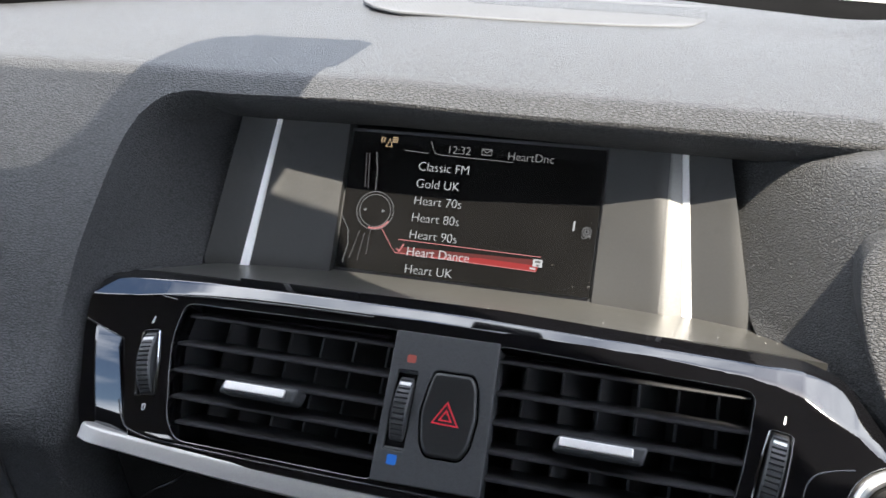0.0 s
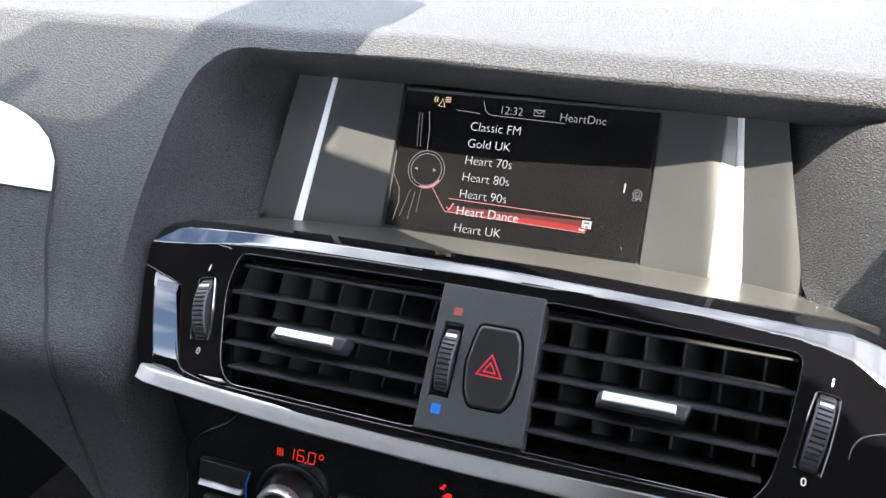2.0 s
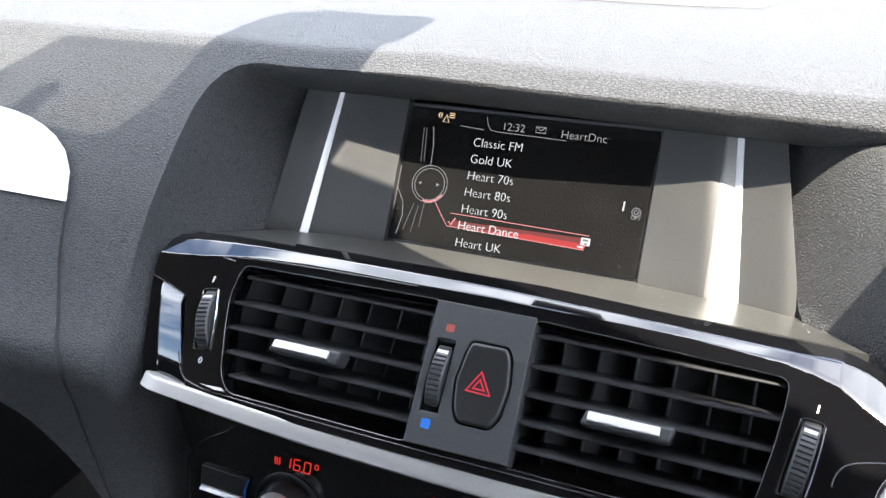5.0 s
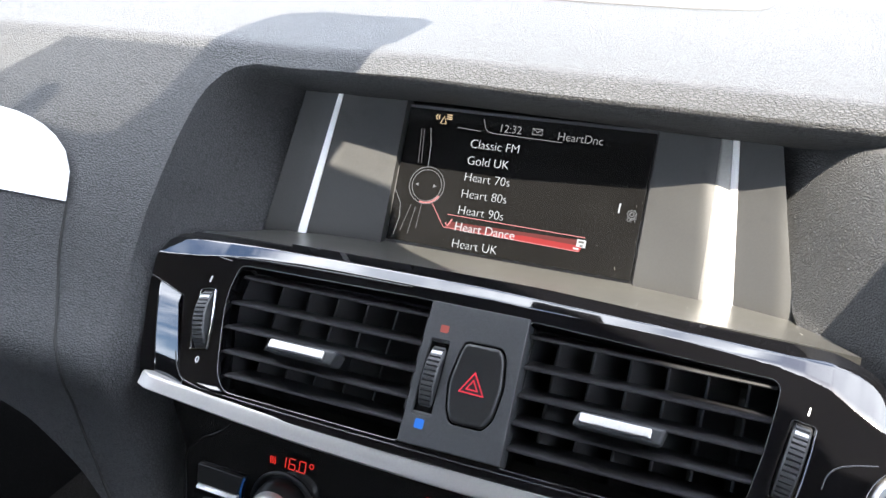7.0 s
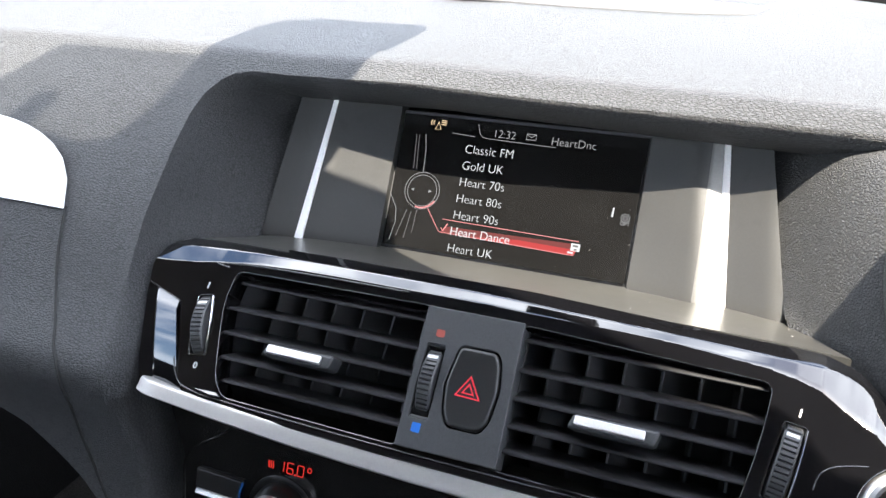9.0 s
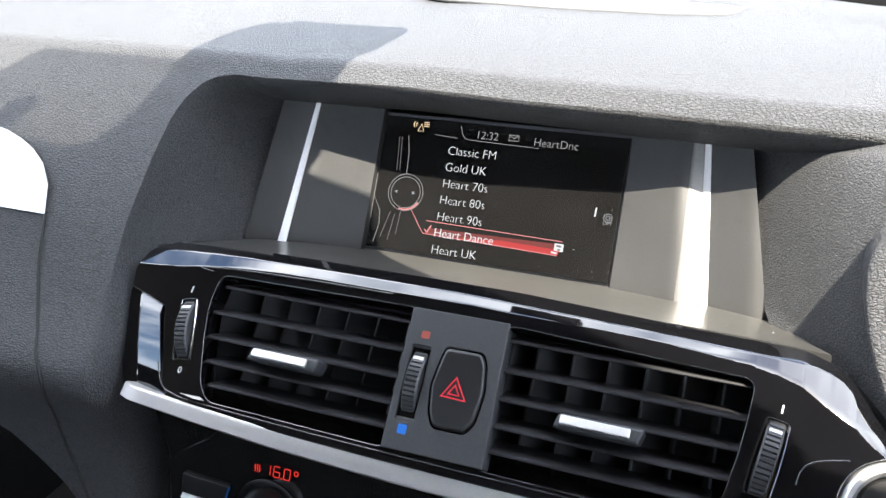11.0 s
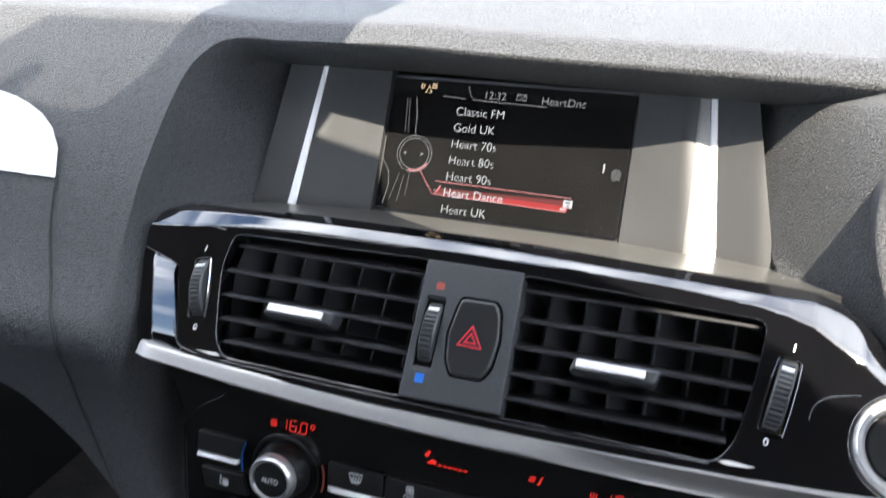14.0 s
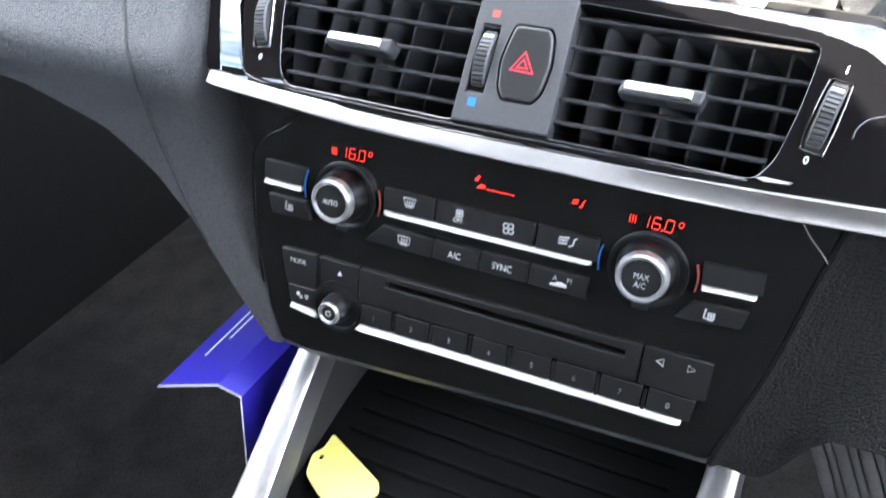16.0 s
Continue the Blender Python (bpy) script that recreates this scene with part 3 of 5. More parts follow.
    part("envelope_icon", strokes([[(4.6, 71.4), (10.2, 71.4), (10.2, 74.6), (4.6, 74.6), (4.6, 71.4)], [(4.6, 74.6), (7.4, 72.6), (10.2, 74.6)]], 0.4, z), LCD_GREY, glass)
    part("header_line", strokes([[(-25.1, 76.9), (-23.4, 72.0), (-21.5, 69.9), (-18.7, 69.3), (22.5, 68.6)], [(-40.2, 70.4), (-26, 69.6)]], 0.27, z), LCD_GREY, glass)
    part("antenna_icon", strokes([[(-51.4, 71.6), (-49.6, 76.0), (-47.8, 71.6), (-51.4, 71.6)], [(-52.4, 74.0), (-53.0, 75.3), (-52.4, 76.6)], [(-53.8, 73.6), (-54.6, 75.3), (-53.8, 77.0)],
          [(-48.0, 77.0), (-44.6, 77.0)], [(-48.0, 75.8), (-44.6, 75.8)], [(-48.0, 74.6), (-44.6, 74.6)]], 0.45, z), LCD_AMBER, glass, "small amber aerial icon")
    dial = part("dial_ring", strokes([circle(-52.5, 34.4, 10.9, 40) + [(-41.6, 34.4)], circle(-52.5, 34.4, 9.2, 40) + [(-43.3, 34.4)]], 0.3, z), LCD_GREY, glass, "round dial drawing on the screen")
    part("dial_glow", strokes([circle(-52.5, 34.4, 10.1, 16, 255, 330)], 0.8, z), LCD_PINK, dial)
    part("dial_arrow", blobs([[(-59.6, 34.4), (-57.8, 33.5), (-57.8, 35.3)], [(-46.4, 34.6), (-48.4, 33.6), (-48.4, 35.6)]], z), LCD_GREY, dial)
    part("guide_line", strokes([[(-56.6, 68), (-54.6, 58), (-53.9, 45.4)], [(-72.0, 30), (-67.0, 22), (-65.9, 14), (-67.8, 3)]], 0.28, z), LCD_GREY, glass)
    for line in ([(-62.3, 67), (-60.5, 47)], [(-60.6, 67), (-58.6, 47)], [(-53.6, 23), (-54.3, 9)], [(-60, 22), (-64, 6)], [(-57, 21), (-59, 5)]):
        part("faint_line", strokes([line], 0.3, z), LCD_DIM, glass)
    part("tick_icon", strokes([[(-36.7, 14.6), (-35.1, 12.9), (-32.9, 17.2)]], 0.7, z + 0.0003), LCD_PINK, glass)
    part("scroll_mark", blobs([[(59.2, 34.6), (60.0, 34.6), (60.2, 39.8), (59.4, 39.8)]], z), LCD_WHITE, glass)
    part("save_icon", blobs([[(40.4, 13.2), (45.4, 13.0), (45.4, 17.2), (40.4, 17.3)], [(39.0, 12.6), (42.2, 12.4), (42.2, 11.4), (39.0, 11.6)]], z + 0.0003), LCD_WHITE, glass)
    part("save_label", blobs([[(41.4, 15.4), (44.4, 15.3), (44.4, 16.4), (41.4, 16.5)], [(42.4, 13.4), (44.0, 13.4), (44.0, 14.4), (42.4, 14.4)]], z + 0.0006), GAP, glass)
    gear = [(66.7 + (2.6 if i % 2 else 2.0) * math.cos(math.pi * i / 9), 34.8 + (2.6 if i % 2 else 2.0) * math.sin(math.pi * i / 9)) for i in range(19)]
    part("options_icon", strokes([gear, circle(66.7, 34.8, 1.1, 12) + [(67.8, 34.8)]], 0.4, z), LCD_GREY, glass)
    rng = random.Random(11)
    specks("dust", rng, 34, lambda: Vector((0.0715 - 0.11 * rng.random() ** 2.2, 0.001 + 0.042 * rng.random() ** 1.6, 0.00006)), 0.00005, 0.00011, LINT, glass, "specks of dust on the glass")
    lettering("options_word", "OPT", 66.9, 30.9, 1.9, LCD_GREY, glass, z, "CENTER")


def specks(name, rng, count, place, small, large, mat, parent, label):
    """Tiny flat flakes and fibres of dust at random spots."""
    bm = bmesh.new()
    for k in range(count):
        size, turn = rng.uniform(small, large), rng.uniform(0, 6.3)
        long = size * (rng.uniform(4, 9) if k % 9 == 0 else 1.2)
        m = Matrix.Translation(place()) @ Matrix.Rotation(turn, 4, "Z")
        bm.faces.new([bm.verts.new(m @ Vector(c)) for c in ((-long, -size * 0.6, 0), (long, -size * 0.5, 0.00004), (long * 0.9, size * 0.6, 0.00008), (0, size, 0.0001), (-long, size * 0.4, 0.00004))])
    return tagged(part(name, bm, mat, parent, label, smooth=0), kind="stuff")


def shelf():
    """The shelf under the screen, up to the rim of the vents."""
    ob = thing("screen_shelf", "satin black plastic shelf below the display", "shelf", kind="structure")
    bm = bmesh.new()
    rows = []
    for k in range(13):
        f = k / 12
        y, z = 0.006 - 0.0655 * f, -0.0035 + 0.0190 * f - 0.0012 * math.sin(math.pi * f)
        a, b = between([(0.0, -0.150), (0.31, -0.154), (0.50, -0.1625), (0.68, -0.1708), (0.86, -0.1762), (1.0, -0.1772)], f), 0.1535 + 0.025 * f
        rows.append([Vector((a + (b - a) * i / 40, y, z - 0.0025 * abs((i - 20) / 20) ** 6 - 0.005 * f * max(0.0, 1 - i / 4) ** 2)) for i in range(41)])
    rows.append([v + Vector((0, 0.0, -0.02)) for v in rows[-1]])
    grid(bm, rows)
    part("top", bm, LEDGE, ob, smooth=50)
    # lint and dust on the shelf
    rng = random.Random(5)

    def on_shelf():
        f = rng.uniform(0.15, 0.97)
        return Vector((rng.uniform(-0.03, 0.165), 0.006 - 0.0655 * f, -0.0033 + 0.0190 * f - 0.0012 * math.sin(math.pi * f)))

    specks("dust", rng, 46, on_shelf, 0.00010, 0.00026, LINT, ob, "pale specks of dust and lint")


# ---- air vents ----
VENTS = slope(-0.098, -0.013, 42)


def ramp(t, r):
    """A slope of 1 that sets in over the length r."""
    return 0.0 if t <= 0 else t * t / (2 * r) if t < r else t - r / 2


BEVEL_LOW = [(-0.20, 0.0262), (-0.1637, 0.0283), (-0.145, 0.0302), (-0.13, 0.0325), (-0.107, 0.0350), (-0.07, 0.0366), (0.02, 0.0368), (0.085, 0.0356), (0.109, 0.0354),
             (0.144, 0.0324), (0.158, 0.0300), (0.168, 0.0270), (0.178, 0.0205), (0.1883, 0.0150), (0.20, 0.0060), (0.215, -0.012), (0.24, -0.045)]
BEVEL_HIGH = [(-0.20, 0.038), (-0.162, 0.0388), (-0.144, 0.0404), (-0.109, 0.0412), (-0.043, 0.0418), (0.017, 0.0420), (0.072, 0.0402), (0.122, 0.0388), (0.1433, 0.0377), (0.160, 0.0372), (0.1705, 0.0366), (0.178, 0.0354), (0.184, 0.0328), (0.190, 0.0280), (0.198, 0.0200), (0.21, 0.0070), (0.24, -0.02)]
BAY_EDGE = [(-0.050, -0.1270), (-0.0355, -0.1290), (-0.0308, -0.1331), (-0.0224, -0.1358), (0.0074, -0.1458), (0.0258, -0.1458), (0.060, -0.1450)]
END_CREASE = [(-0.050, -0.1465), (-0.0259, -0.1522), (0.0128, -0.1640), (0.028, -0.1665), (0.060, -0.168)]
END_RIM = [(-0.046, -0.1530), (-0.0388, -0.1556), (-0.0260, -0.1603), (0.0116, -0.1702), (0.0244, -0.1720), (0.0365, -0.1700), (0.0400, -0.1665), (0.0460, -0.1600)]


def eased(t):
    t = min(1.0, max(0.0, t))
    return t * t * (3 - 2 * t)


def bent(u, v):
    """How far the lacquered frame falls back behind its face plane at u, v."""
    w = 0.0
    if u > 0.172:
        w -= 0.003 * ((u - 0.172) / 0.04) ** 2
    # a bevel that faces the sky, then the flat top towards the shelf
    rise = (0.44 - 0.14 * eased((u - 0.12) / 0.03))
    soft_edge = 0.0012 + 0.0035 * eased((u - 0.13) / 0.03)
    w -= rise * ramp(v - between(BEVEL_LOW, u) + soft_edge / 2, soft_edge) + 0.66 * ramp(v - between(BEVEL_HIGH, u), 0.0010 + 0.002 * eased((u - 0.15) / 0.02))
    # a hollow lip along the lower edge, wider in the corners below the wheels
    t = -0.0378 + 0.0018 * math.exp(-((u + 0.113) / 0.009) ** 2) + 0.0018 * math.exp(-((u - 0.146) / 0.008) ** 2) - v
    if t > 0 and u < 0.165:
        w += 34.0 * min(t, 0.006) ** 2
    return w


def end_height(u, v):
    """The passenger's end of the frame: a broad facet turned to the side window, that runs into the bevel above."""
    edge, crease = between(BAY_EDGE, v), between(END_CREASE, v)
    facet = 0.0022 - 0.165 * (edge - u) - 0.0011 * ((v + 0.006) / 0.018) ** 2
    if u < crease:
        # beyond the crease it rises again to the rim
        rim, low = between(END_RIM, v), facet - 0.165 * (u - crease) - 0.0003
        high = 0.0018 - 0.165 * (edge - crease) + 0.14 * (crease - rim)
        facet = low + (max(high, low + 0.0004) - low) * min(1.0, (crease - u) / (crease - rim))
    return facet


def bend_mesh(me, us=(), vs=()):
    bm = bmesh.new()
    bm.from_mesh(me)
    for axis, cuts in ((0, us), (1, vs)):
        for c in cuts:
            at, no = [0, 0, 0], [0, 0, 0]
            at[axis], no[axis] = c, 1
            bmesh.ops.bisect_plane(bm, geom=bm.verts[:] + bm.edges[:] + bm.faces[:], plane_co=at, plane_no=no)
    for v in bm.verts:
        v.co.z += bent(v.co.x, v.co.y)
    bm.to_mesh(me)
    bm.free()
    return me


def thumbwheel(parent, u, v, turn=0.0, label=""):
    """A ribbed wheel that stands a little out of its slot."""
    m = Matrix.Translation((u, v, 0)) @ Matrix.Rotation(radians(turn), 4, "Z")
    r, half, sunk = 0.021, 0.0036, 0.0155
    bm = bmesh.new()
    teeth = 56
    rows = []
    for side, k in ((-half, 0.955), (-half + 0.0007, 0.99), (-half + 0.0009, 1.0), (half - 0.0009, 1.0), (half - 0.0007, 0.99), (half, 0.955)):
        row = []
        for i in range(teeth * 5):
            a = 2 * math.pi * i / (teeth * 5)
            rr = r * k - (0.0010 if i % 5 == 4 and k == 1.0 else 0.0)
            row.append(m @ Vector((side, rr * math.sin(a), rr * math.cos(a) - sunk)))
        rows.append(row)
    vs = grid(bm, rows, close=True)
    bm.faces.new(vs[0])
    bm.faces.new(vs[-1])
    wheel = part("thumbwheel", bm, WHEEL, parent, label or "ribbed dark grey thumbwheel", smooth=25)
    a = 0.54
    bm = box(-0.0026, 0.0026, -0.0009, 0.0009, -0.0004, 0.0004, 0.0002)
    bmesh.ops.transform(bm, matrix=m @ Matrix.Translation((0, r * math.sin(a), r * math.cos(a) - sunk)) @ Matrix.Rotation(-a, 4, "X"), verts=bm.verts)
    part("mark", bm, WHITE, wheel, "white index mark")
    return wheel


def vents():
    unit = thing("air_vent_unit", "piano black centre air vents with dark louvres and silver strip", "air vent", VENTS)
    outer = [(1000 * between(BAY_EDGE, v / 1000), v) for v in (-41.4, -40, -35.5, -30.8, -22.4, -7, 7.4)] + [(-163.7, 12.9)]
    outer += [(1000 * between(END_RIM, v / 1000) + 0.4, v) for v in (14.8, 19, 24.4, 30, 34, 36.5, 38.5, 40, 42, 44, 46)]
    outer += [p for p in rounded([(-100, 48.5), (40, 49.5), (120, 46.5), (169, 45), (183, 40), (192, 31.5), (203, 20), (232, -10), (240, -40.5), (60, -42.2)], 5) if p[1] > -30 or p[0] > 150]
    outer += [(120, -42.0), (40, -42.6), (-20, -42.4), (-80, -41.8)]
    left = rounded([(-117.5, 29.2), (-119.4, 12), (-116.6, -3), (-110.4, -27), (-103.6, -35.2), (-5, -36.2), (-5, 31)], 5)
    right = rounded([(40, 30.2), (149.5, 26.4), (148.6, 13), (146.6, -4.5), (142.5, -26), (136, -36.4), (40, -36.2)], 5)
    slots = []
    for u, v, turn in ((-128.6, -1.8, 11), (157.8, -3.9, -9)):
        c, s = math.cos(radians(turn)), math.sin(radians(turn))
        slots.append([(u + x * c - y * s, v + x * s + y * c) for x, y in rect(-4.6, 4.6, -16.2, 15.6, 2)])
    dial = circle(206.8, -16.0, 21.8, 40)
    me = bend_mesh(slab([outer, left, right, *slots, dial], -0.014, 0.0, 0.0005, 2),
                   [-0.1720 + 0.0026 * i for i in range(10)] + [-0.1455 + 0.0010 * i for i in range(28)] + [-0.116 + 0.009 * i for i in range(29)] + [0.1480 + 0.0010 * i for i in range(48)] + [0.197 + 0.003 * i for i in range(13)], [-0.0435 + 0.0007 * i for i in range(16)] + [-0.031 + 0.003 * i for i in range(15)] + [0.0145 + 0.0007 * i for i in range(50)])
    frame_ob = mesh_ob("frame", me, PIANO, unit, "high-gloss piano black frame", smooth=40)
    # the passenger's end of the frame, with its own facet
    bm = bmesh.new()
    rows = []
    for j in range(61):
        base = -0.0416 + 0.0562 * j / 60
        rim, crease, edge = between(END_RIM, base), between(END_CREASE, base), between(BAY_EDGE, base)
        us = [rim, rim + 0.0006] + [rim + (crease - rim) * i / 6 for i in range(2, 6)] + [crease - 0.0002] + [crease + (edge - crease) * (i / 16) for i in range(17)]
        # rows lean towards the slanted upper edge
        vs = [base - 0.0072 * (j / 60) ** 3 * min(1.0, (u - rim) / (edge - rim)) for u in us]
        row = [Vector((u, v, end_height(u, v))) for u, v in zip(us, vs)]
        row[0].z -= 0.0006
        rows.append([Vector((row[0].x + 0.002, base, row[0].z - 0.013))] + row + [Vector((row[-1].x, vs[-1], row[-1].z - 0.006))])
    rows.append([v + Vector((0, 0, -0.006)) for v in rows[-1]])
    grid(bm, rows)
    part("frame_end", bm, PIANO, frame_ob, "piano black end that mirrors the side window", smooth=9)
    # thin raised lines round the bay of the vents, added to draw its edge highlights
    for pts in ([(-137.6, -21.8), (-135.5, -26.8), (-133.1, -30.8), (-130.5, -33.5), (-127.2, -34.8), (-118.3, -36.6), (-109.4, -37.0), (-100.7, -37.3), (-83.8, -37.7), (-60, -38.1), (-20, -38.5), (30, -38.6), (80, -38.4), (134, -37.4)],
                [(-123.0, 30.6), (-131.4, 31.9), (-117.4, 33.1), (-100.3, 34.2), (-60, 35.3), (-20, 35.6)]):
        line = [(x / 1000, y / 1000, (max(bent(x / 1000, y / 1000), end_height(x / 1000, y / 1000)) if x < -127 and y < 0 else bent(x / 1000, y / 1000)) + 0.0001) for x, y in pts]
        part("ridge", tube(smooth_line(line, 5), 0.0003, 8), PIANO, frame_ob, "thin lacquered line added to catch the highlight of the vent edges", smooth=60)
    # one more such line, for the highlight beside the start button
    for pts in ([(169.4, -12), (170.4, -7), (174.0, -2.6), (180.0, -0.2), (188.0, 1.6)],):
        line = smooth_line([(x / 1000, y / 1000, bent(x / 1000, y / 1000) + 0.0001) for x, y in pts], 6)
        part("ridge", tube(line, 0.00035, 8), PIANO, frame_ob, "thin lacquered ridge added to catch a highlight beside the start button", smooth=60)
    # hollow corners below the openings, turned up to the sky
    for pts, top in (([(-119.6, -34.4), (-106.6, -33.9), (-103.2, -35.6), (-110.0, -36.0)], -32.6), ([(136.0, -35.4), (140.5, -34.4), (152.5, -35.0), (149, -36.3), (140, -36.9)], -33.2)):
        me = slab([rounded(pts, 1.2, 3)], -0.003, 0.0, 0.0003)
        for v in me.vertices:
            v.co.z += 0.0004 + (0.46 * (top / 1000 - v.co.y) if v.co.z > -0.0015 else 0.0)
        mesh_ob("corner_facet", me, PIANO, frame_ob, smooth=30)
    # ducts behind the two openings
    for a, b in ((-0.122, -0.003), (0.038, 0.152)):
        bm = box(a, b, -0.041, 0.035, -0.085, -0.0125)
        front = max(bm.faces, key=lambda f: f.calc_center_median().z)
        bmesh.ops.delete(bm, geom=[front], context="FACES")
        part("duct", bm, BLACK, unit)
    # louvres across each opening, parallel to the line of sight of a seated person
    tilt = 0.28
    for a_side, b_side in (((-115.5, -118.2, -118.7, -114.6, -108.0), (-6, -6, -6, -6, -6)), ((41, 41, 41, 41, 41), (148.2, 148.6, 147, 144.4, 139.4))):
        for v, a, b in zip((24.4, 10.1, -3.0, -15.6, -27.0), a_side, b_side):
            bm = bmesh.new()
            prof = [(-0.0010, -0.0045), (-0.0004, -0.0037), (0.0004, -0.0037), (0.0010, -0.0045), (0.0012, -0.014), (0.0008, -0.027), (-0.0008, -0.027), (-0.0012, -0.014)]
            rows = [[Vector((x / 1000, v / 1000 + dv + tilt * (-0.0045 - w), w)) for dv, w in prof] for x in (a, (a + b) / 2, b)]
            vs = grid(bm, rows, close=True)
            bm.faces.new(vs[0])
            bm.faces.new(vs[-1])
            part("louvre", bm, LOUVRE, unit)
    # upright vanes deeper in
    for a, b in ((-108, -8), (50, 146)):
        x = a
        while x < b:
            bm = box(-0.0008, 0.0008, -0.039, 0.033, -0.066, -0.032, 0.0004, 1)
            bmesh.ops.transform(bm, matrix=Matrix.Translation((x / 1000, 0, -0.032)) @ Matrix.Rotation(radians(-24), 4, "Y") @ Matrix.Translation((0, 0, 0.032)), verts=bm.verts)
            part("vane", bm, VANE, unit)
            x += 17.6
    # sliding tabs with silver faces
    for a, b in ((-82.0, -51.6), (73.4, 103.6)):
        me = slab([rounded([(a - 3, -3.0), (b + 4, -3.0), (b + 6, 4.2), (a - 1, 3.6)], 2)], -0.006, 0.0065, 0.0014)
        me.transform(Matrix.Translation((0, -0.008, 0)))
        tab = mesh_ob("slider_tab", me, PLATE, unit, "dark slider tab with a silver face")
        me = slab([rounded([(a, -2.4), (b, -2.4), (b, 1.8), (a, 1.8)], 0.8)], -0.0012, 0.0012, 0.0006)
        me.transform(Matrix.Translation((0, -0.0070, 0.0068)) @ Matrix.Rotation(radians(-14), 4, "X"))
        mesh_ob("silver_face", me, SILVER, tab, "bright silver insert")
    # centre plate with the warning light's button
    hazard = rounded([(14.6, 14.4), (31.8, 14.6), (34.6, 9.5), (36.4, -3), (35.0, -16.5), (31.4, -22.2), (16.4, -22.4), (13.2, -16.5), (11.2, -4), (13.2, 9.5)], 2.4)
    grown = [(23.8 + (x - 23.8) * 1.07, -4 + (y + 4) * 1.045) for x, y in hazard]
    slot = rect(-2.8, 6.7, -22.4, 13.2, 1.2)
    plate = mesh_ob("centre_plate", slab([rounded([(-7.1, 31), (41.4, 31.2), (43.4, -35.6), (-6.1, -36.2)], 0.8), grown, slot], -0.010, 0.0016, 0.0005), PLATE, unit, "matt dark grey centre plate")
    part("plate_back", box(-0.006, 0.042, -0.035, 0.030, -0.0125, -0.0101), GAP, plate)
    me = slab([hazard], -0.008, 0.0030, 0.0016, 3)
    mesh_ob("warning_button", me, BUTTON, plate, "black warning light button with a red triangle")
    part("red_triangle", strokes([[(22.8, 1.5), (17.3, -7.9), (28.9, -8.2), (22.8, 1.5)], [(22.9, -2.0), (20.4, -6.3), (25.7, -6.4), (22.9, -2.0)]], 1.15, 0.00302, 0.00012), RED, plate)
    thumbwheel(plate, 0.0021, -0.0040, 0)
    for y0, y1, tilt in ((-0.0225, -0.0165, 32), (0.0082, 0.0134, -32)):
        bm = box(-0.0027, 0.0066, (y0 - y1) / 2, (y1 - y0) / 2, -0.0015, 0.0, 0.0004, 1)
        bmesh.ops.transform(bm, matrix=Matrix.Translation((0, (y0 + y1) / 2, -0.0008)) @ Matrix.Rotation(radians(-tilt), 4, "X"), verts=bm.verts)
        part("slot_end", bm, PLATE, plate)
    part("warm_mark", blobs([rect(0.4, 4.6, 16.8, 20.4, 0.8)], 0.0016, 0.0001), REDMARK, plate, "orange-red square mark")
    part("cold_mark", blobs([rect(0.1, 4.5, -28.6, -24.2, 0.8)], 0.0016, 0.0001), BLUEMARK, plate, "blue square mark")
    # shut-off wheels at both ends with their chrome brackets
    for u, v, turn, one, zero in ((-128.6, -1.8, 11, (-132.0, 17.2), (-124.1, -24.8)), (157.8, -3.9, -9, (161.2, 15.0), (154.4, -25.6))):
        thumbwheel(unit, u / 1000, v / 1000, turn)
        c, s = math.cos(radians(turn)), math.sin(radians(turn))
        place = lambda x, y: Vector(((u + x * c - y * s) / 1000, (v + x * s + y * c) / 1000, 0.0006))  # noqa: E731
        part("bracket", tube([place(-4.4, 15), place(-5.0, 6), place(-5.2, -6), place(-4.9, -16.4), place(4.9, -16.4), place(5.2, -6), place(5.0, 6), place(4.4, 15)], 0.00045, 6), CHROME, unit, "thin chrome bracket")
        part("stop_mark", strokes([[(one[0] - 0.2, one[1]), (one[0] + 0.2, one[1] + 3.4)]], 0.65, 0.0001), WHITE, unit)
        lettering("zero_mark", "0", zero[0], zero[1], 3.2, WHITE, unit, 0.0002, "CENTER", bold=0.02)
    # silver strip along the lower edge
    bm = bmesh.new()
    rows = []
    prof = [(0.0034, -0.010), (0.0034, -0.0012), (0.0031, 0.0004), (0.0022, 0.0013), (-0.0020, 0.0028), (-0.0058, 0.0040), (-0.0070, 0.0038), (-0.0078, 0.0026), (-0.0078, -0.010)]
    T = slope(-0.1245, -0.042, 20)
    to_local = VENTS.inverted() @ T
    for i in range(61):
        u = -0.1545 + 0.4100 * i / 60
        dv = -0.0062 * max(0.0, 1 - ((u - 0.035) / 0.19) ** 2) + 0.02 * max(0, u - 0.2)
        back = -0.003 * max(0.0, (-0.146 - u) / 0.0085) ** 2
        low = 0.45 + 0.25 * min(1.0, (u + 0.150) / 0.09) + 0.18 * eased((u - 0.05) / 0.12)
        face = 1 - 1.95 * eased((u + 0.02) / 0.18)
        rows.append([to_local @ Vector((u, dv + (p * low if p < 0 else p), (0.0026 + (w - 0.0026) * face if w > 0 else w) + back)) for p, w in prof])
    vs = grid(bm, rows)
    bm.faces.new(vs[0])
    part("silver_strip", bm, LOWSTRIP, unit, "satin silver strip along the lower edge")
    return unit


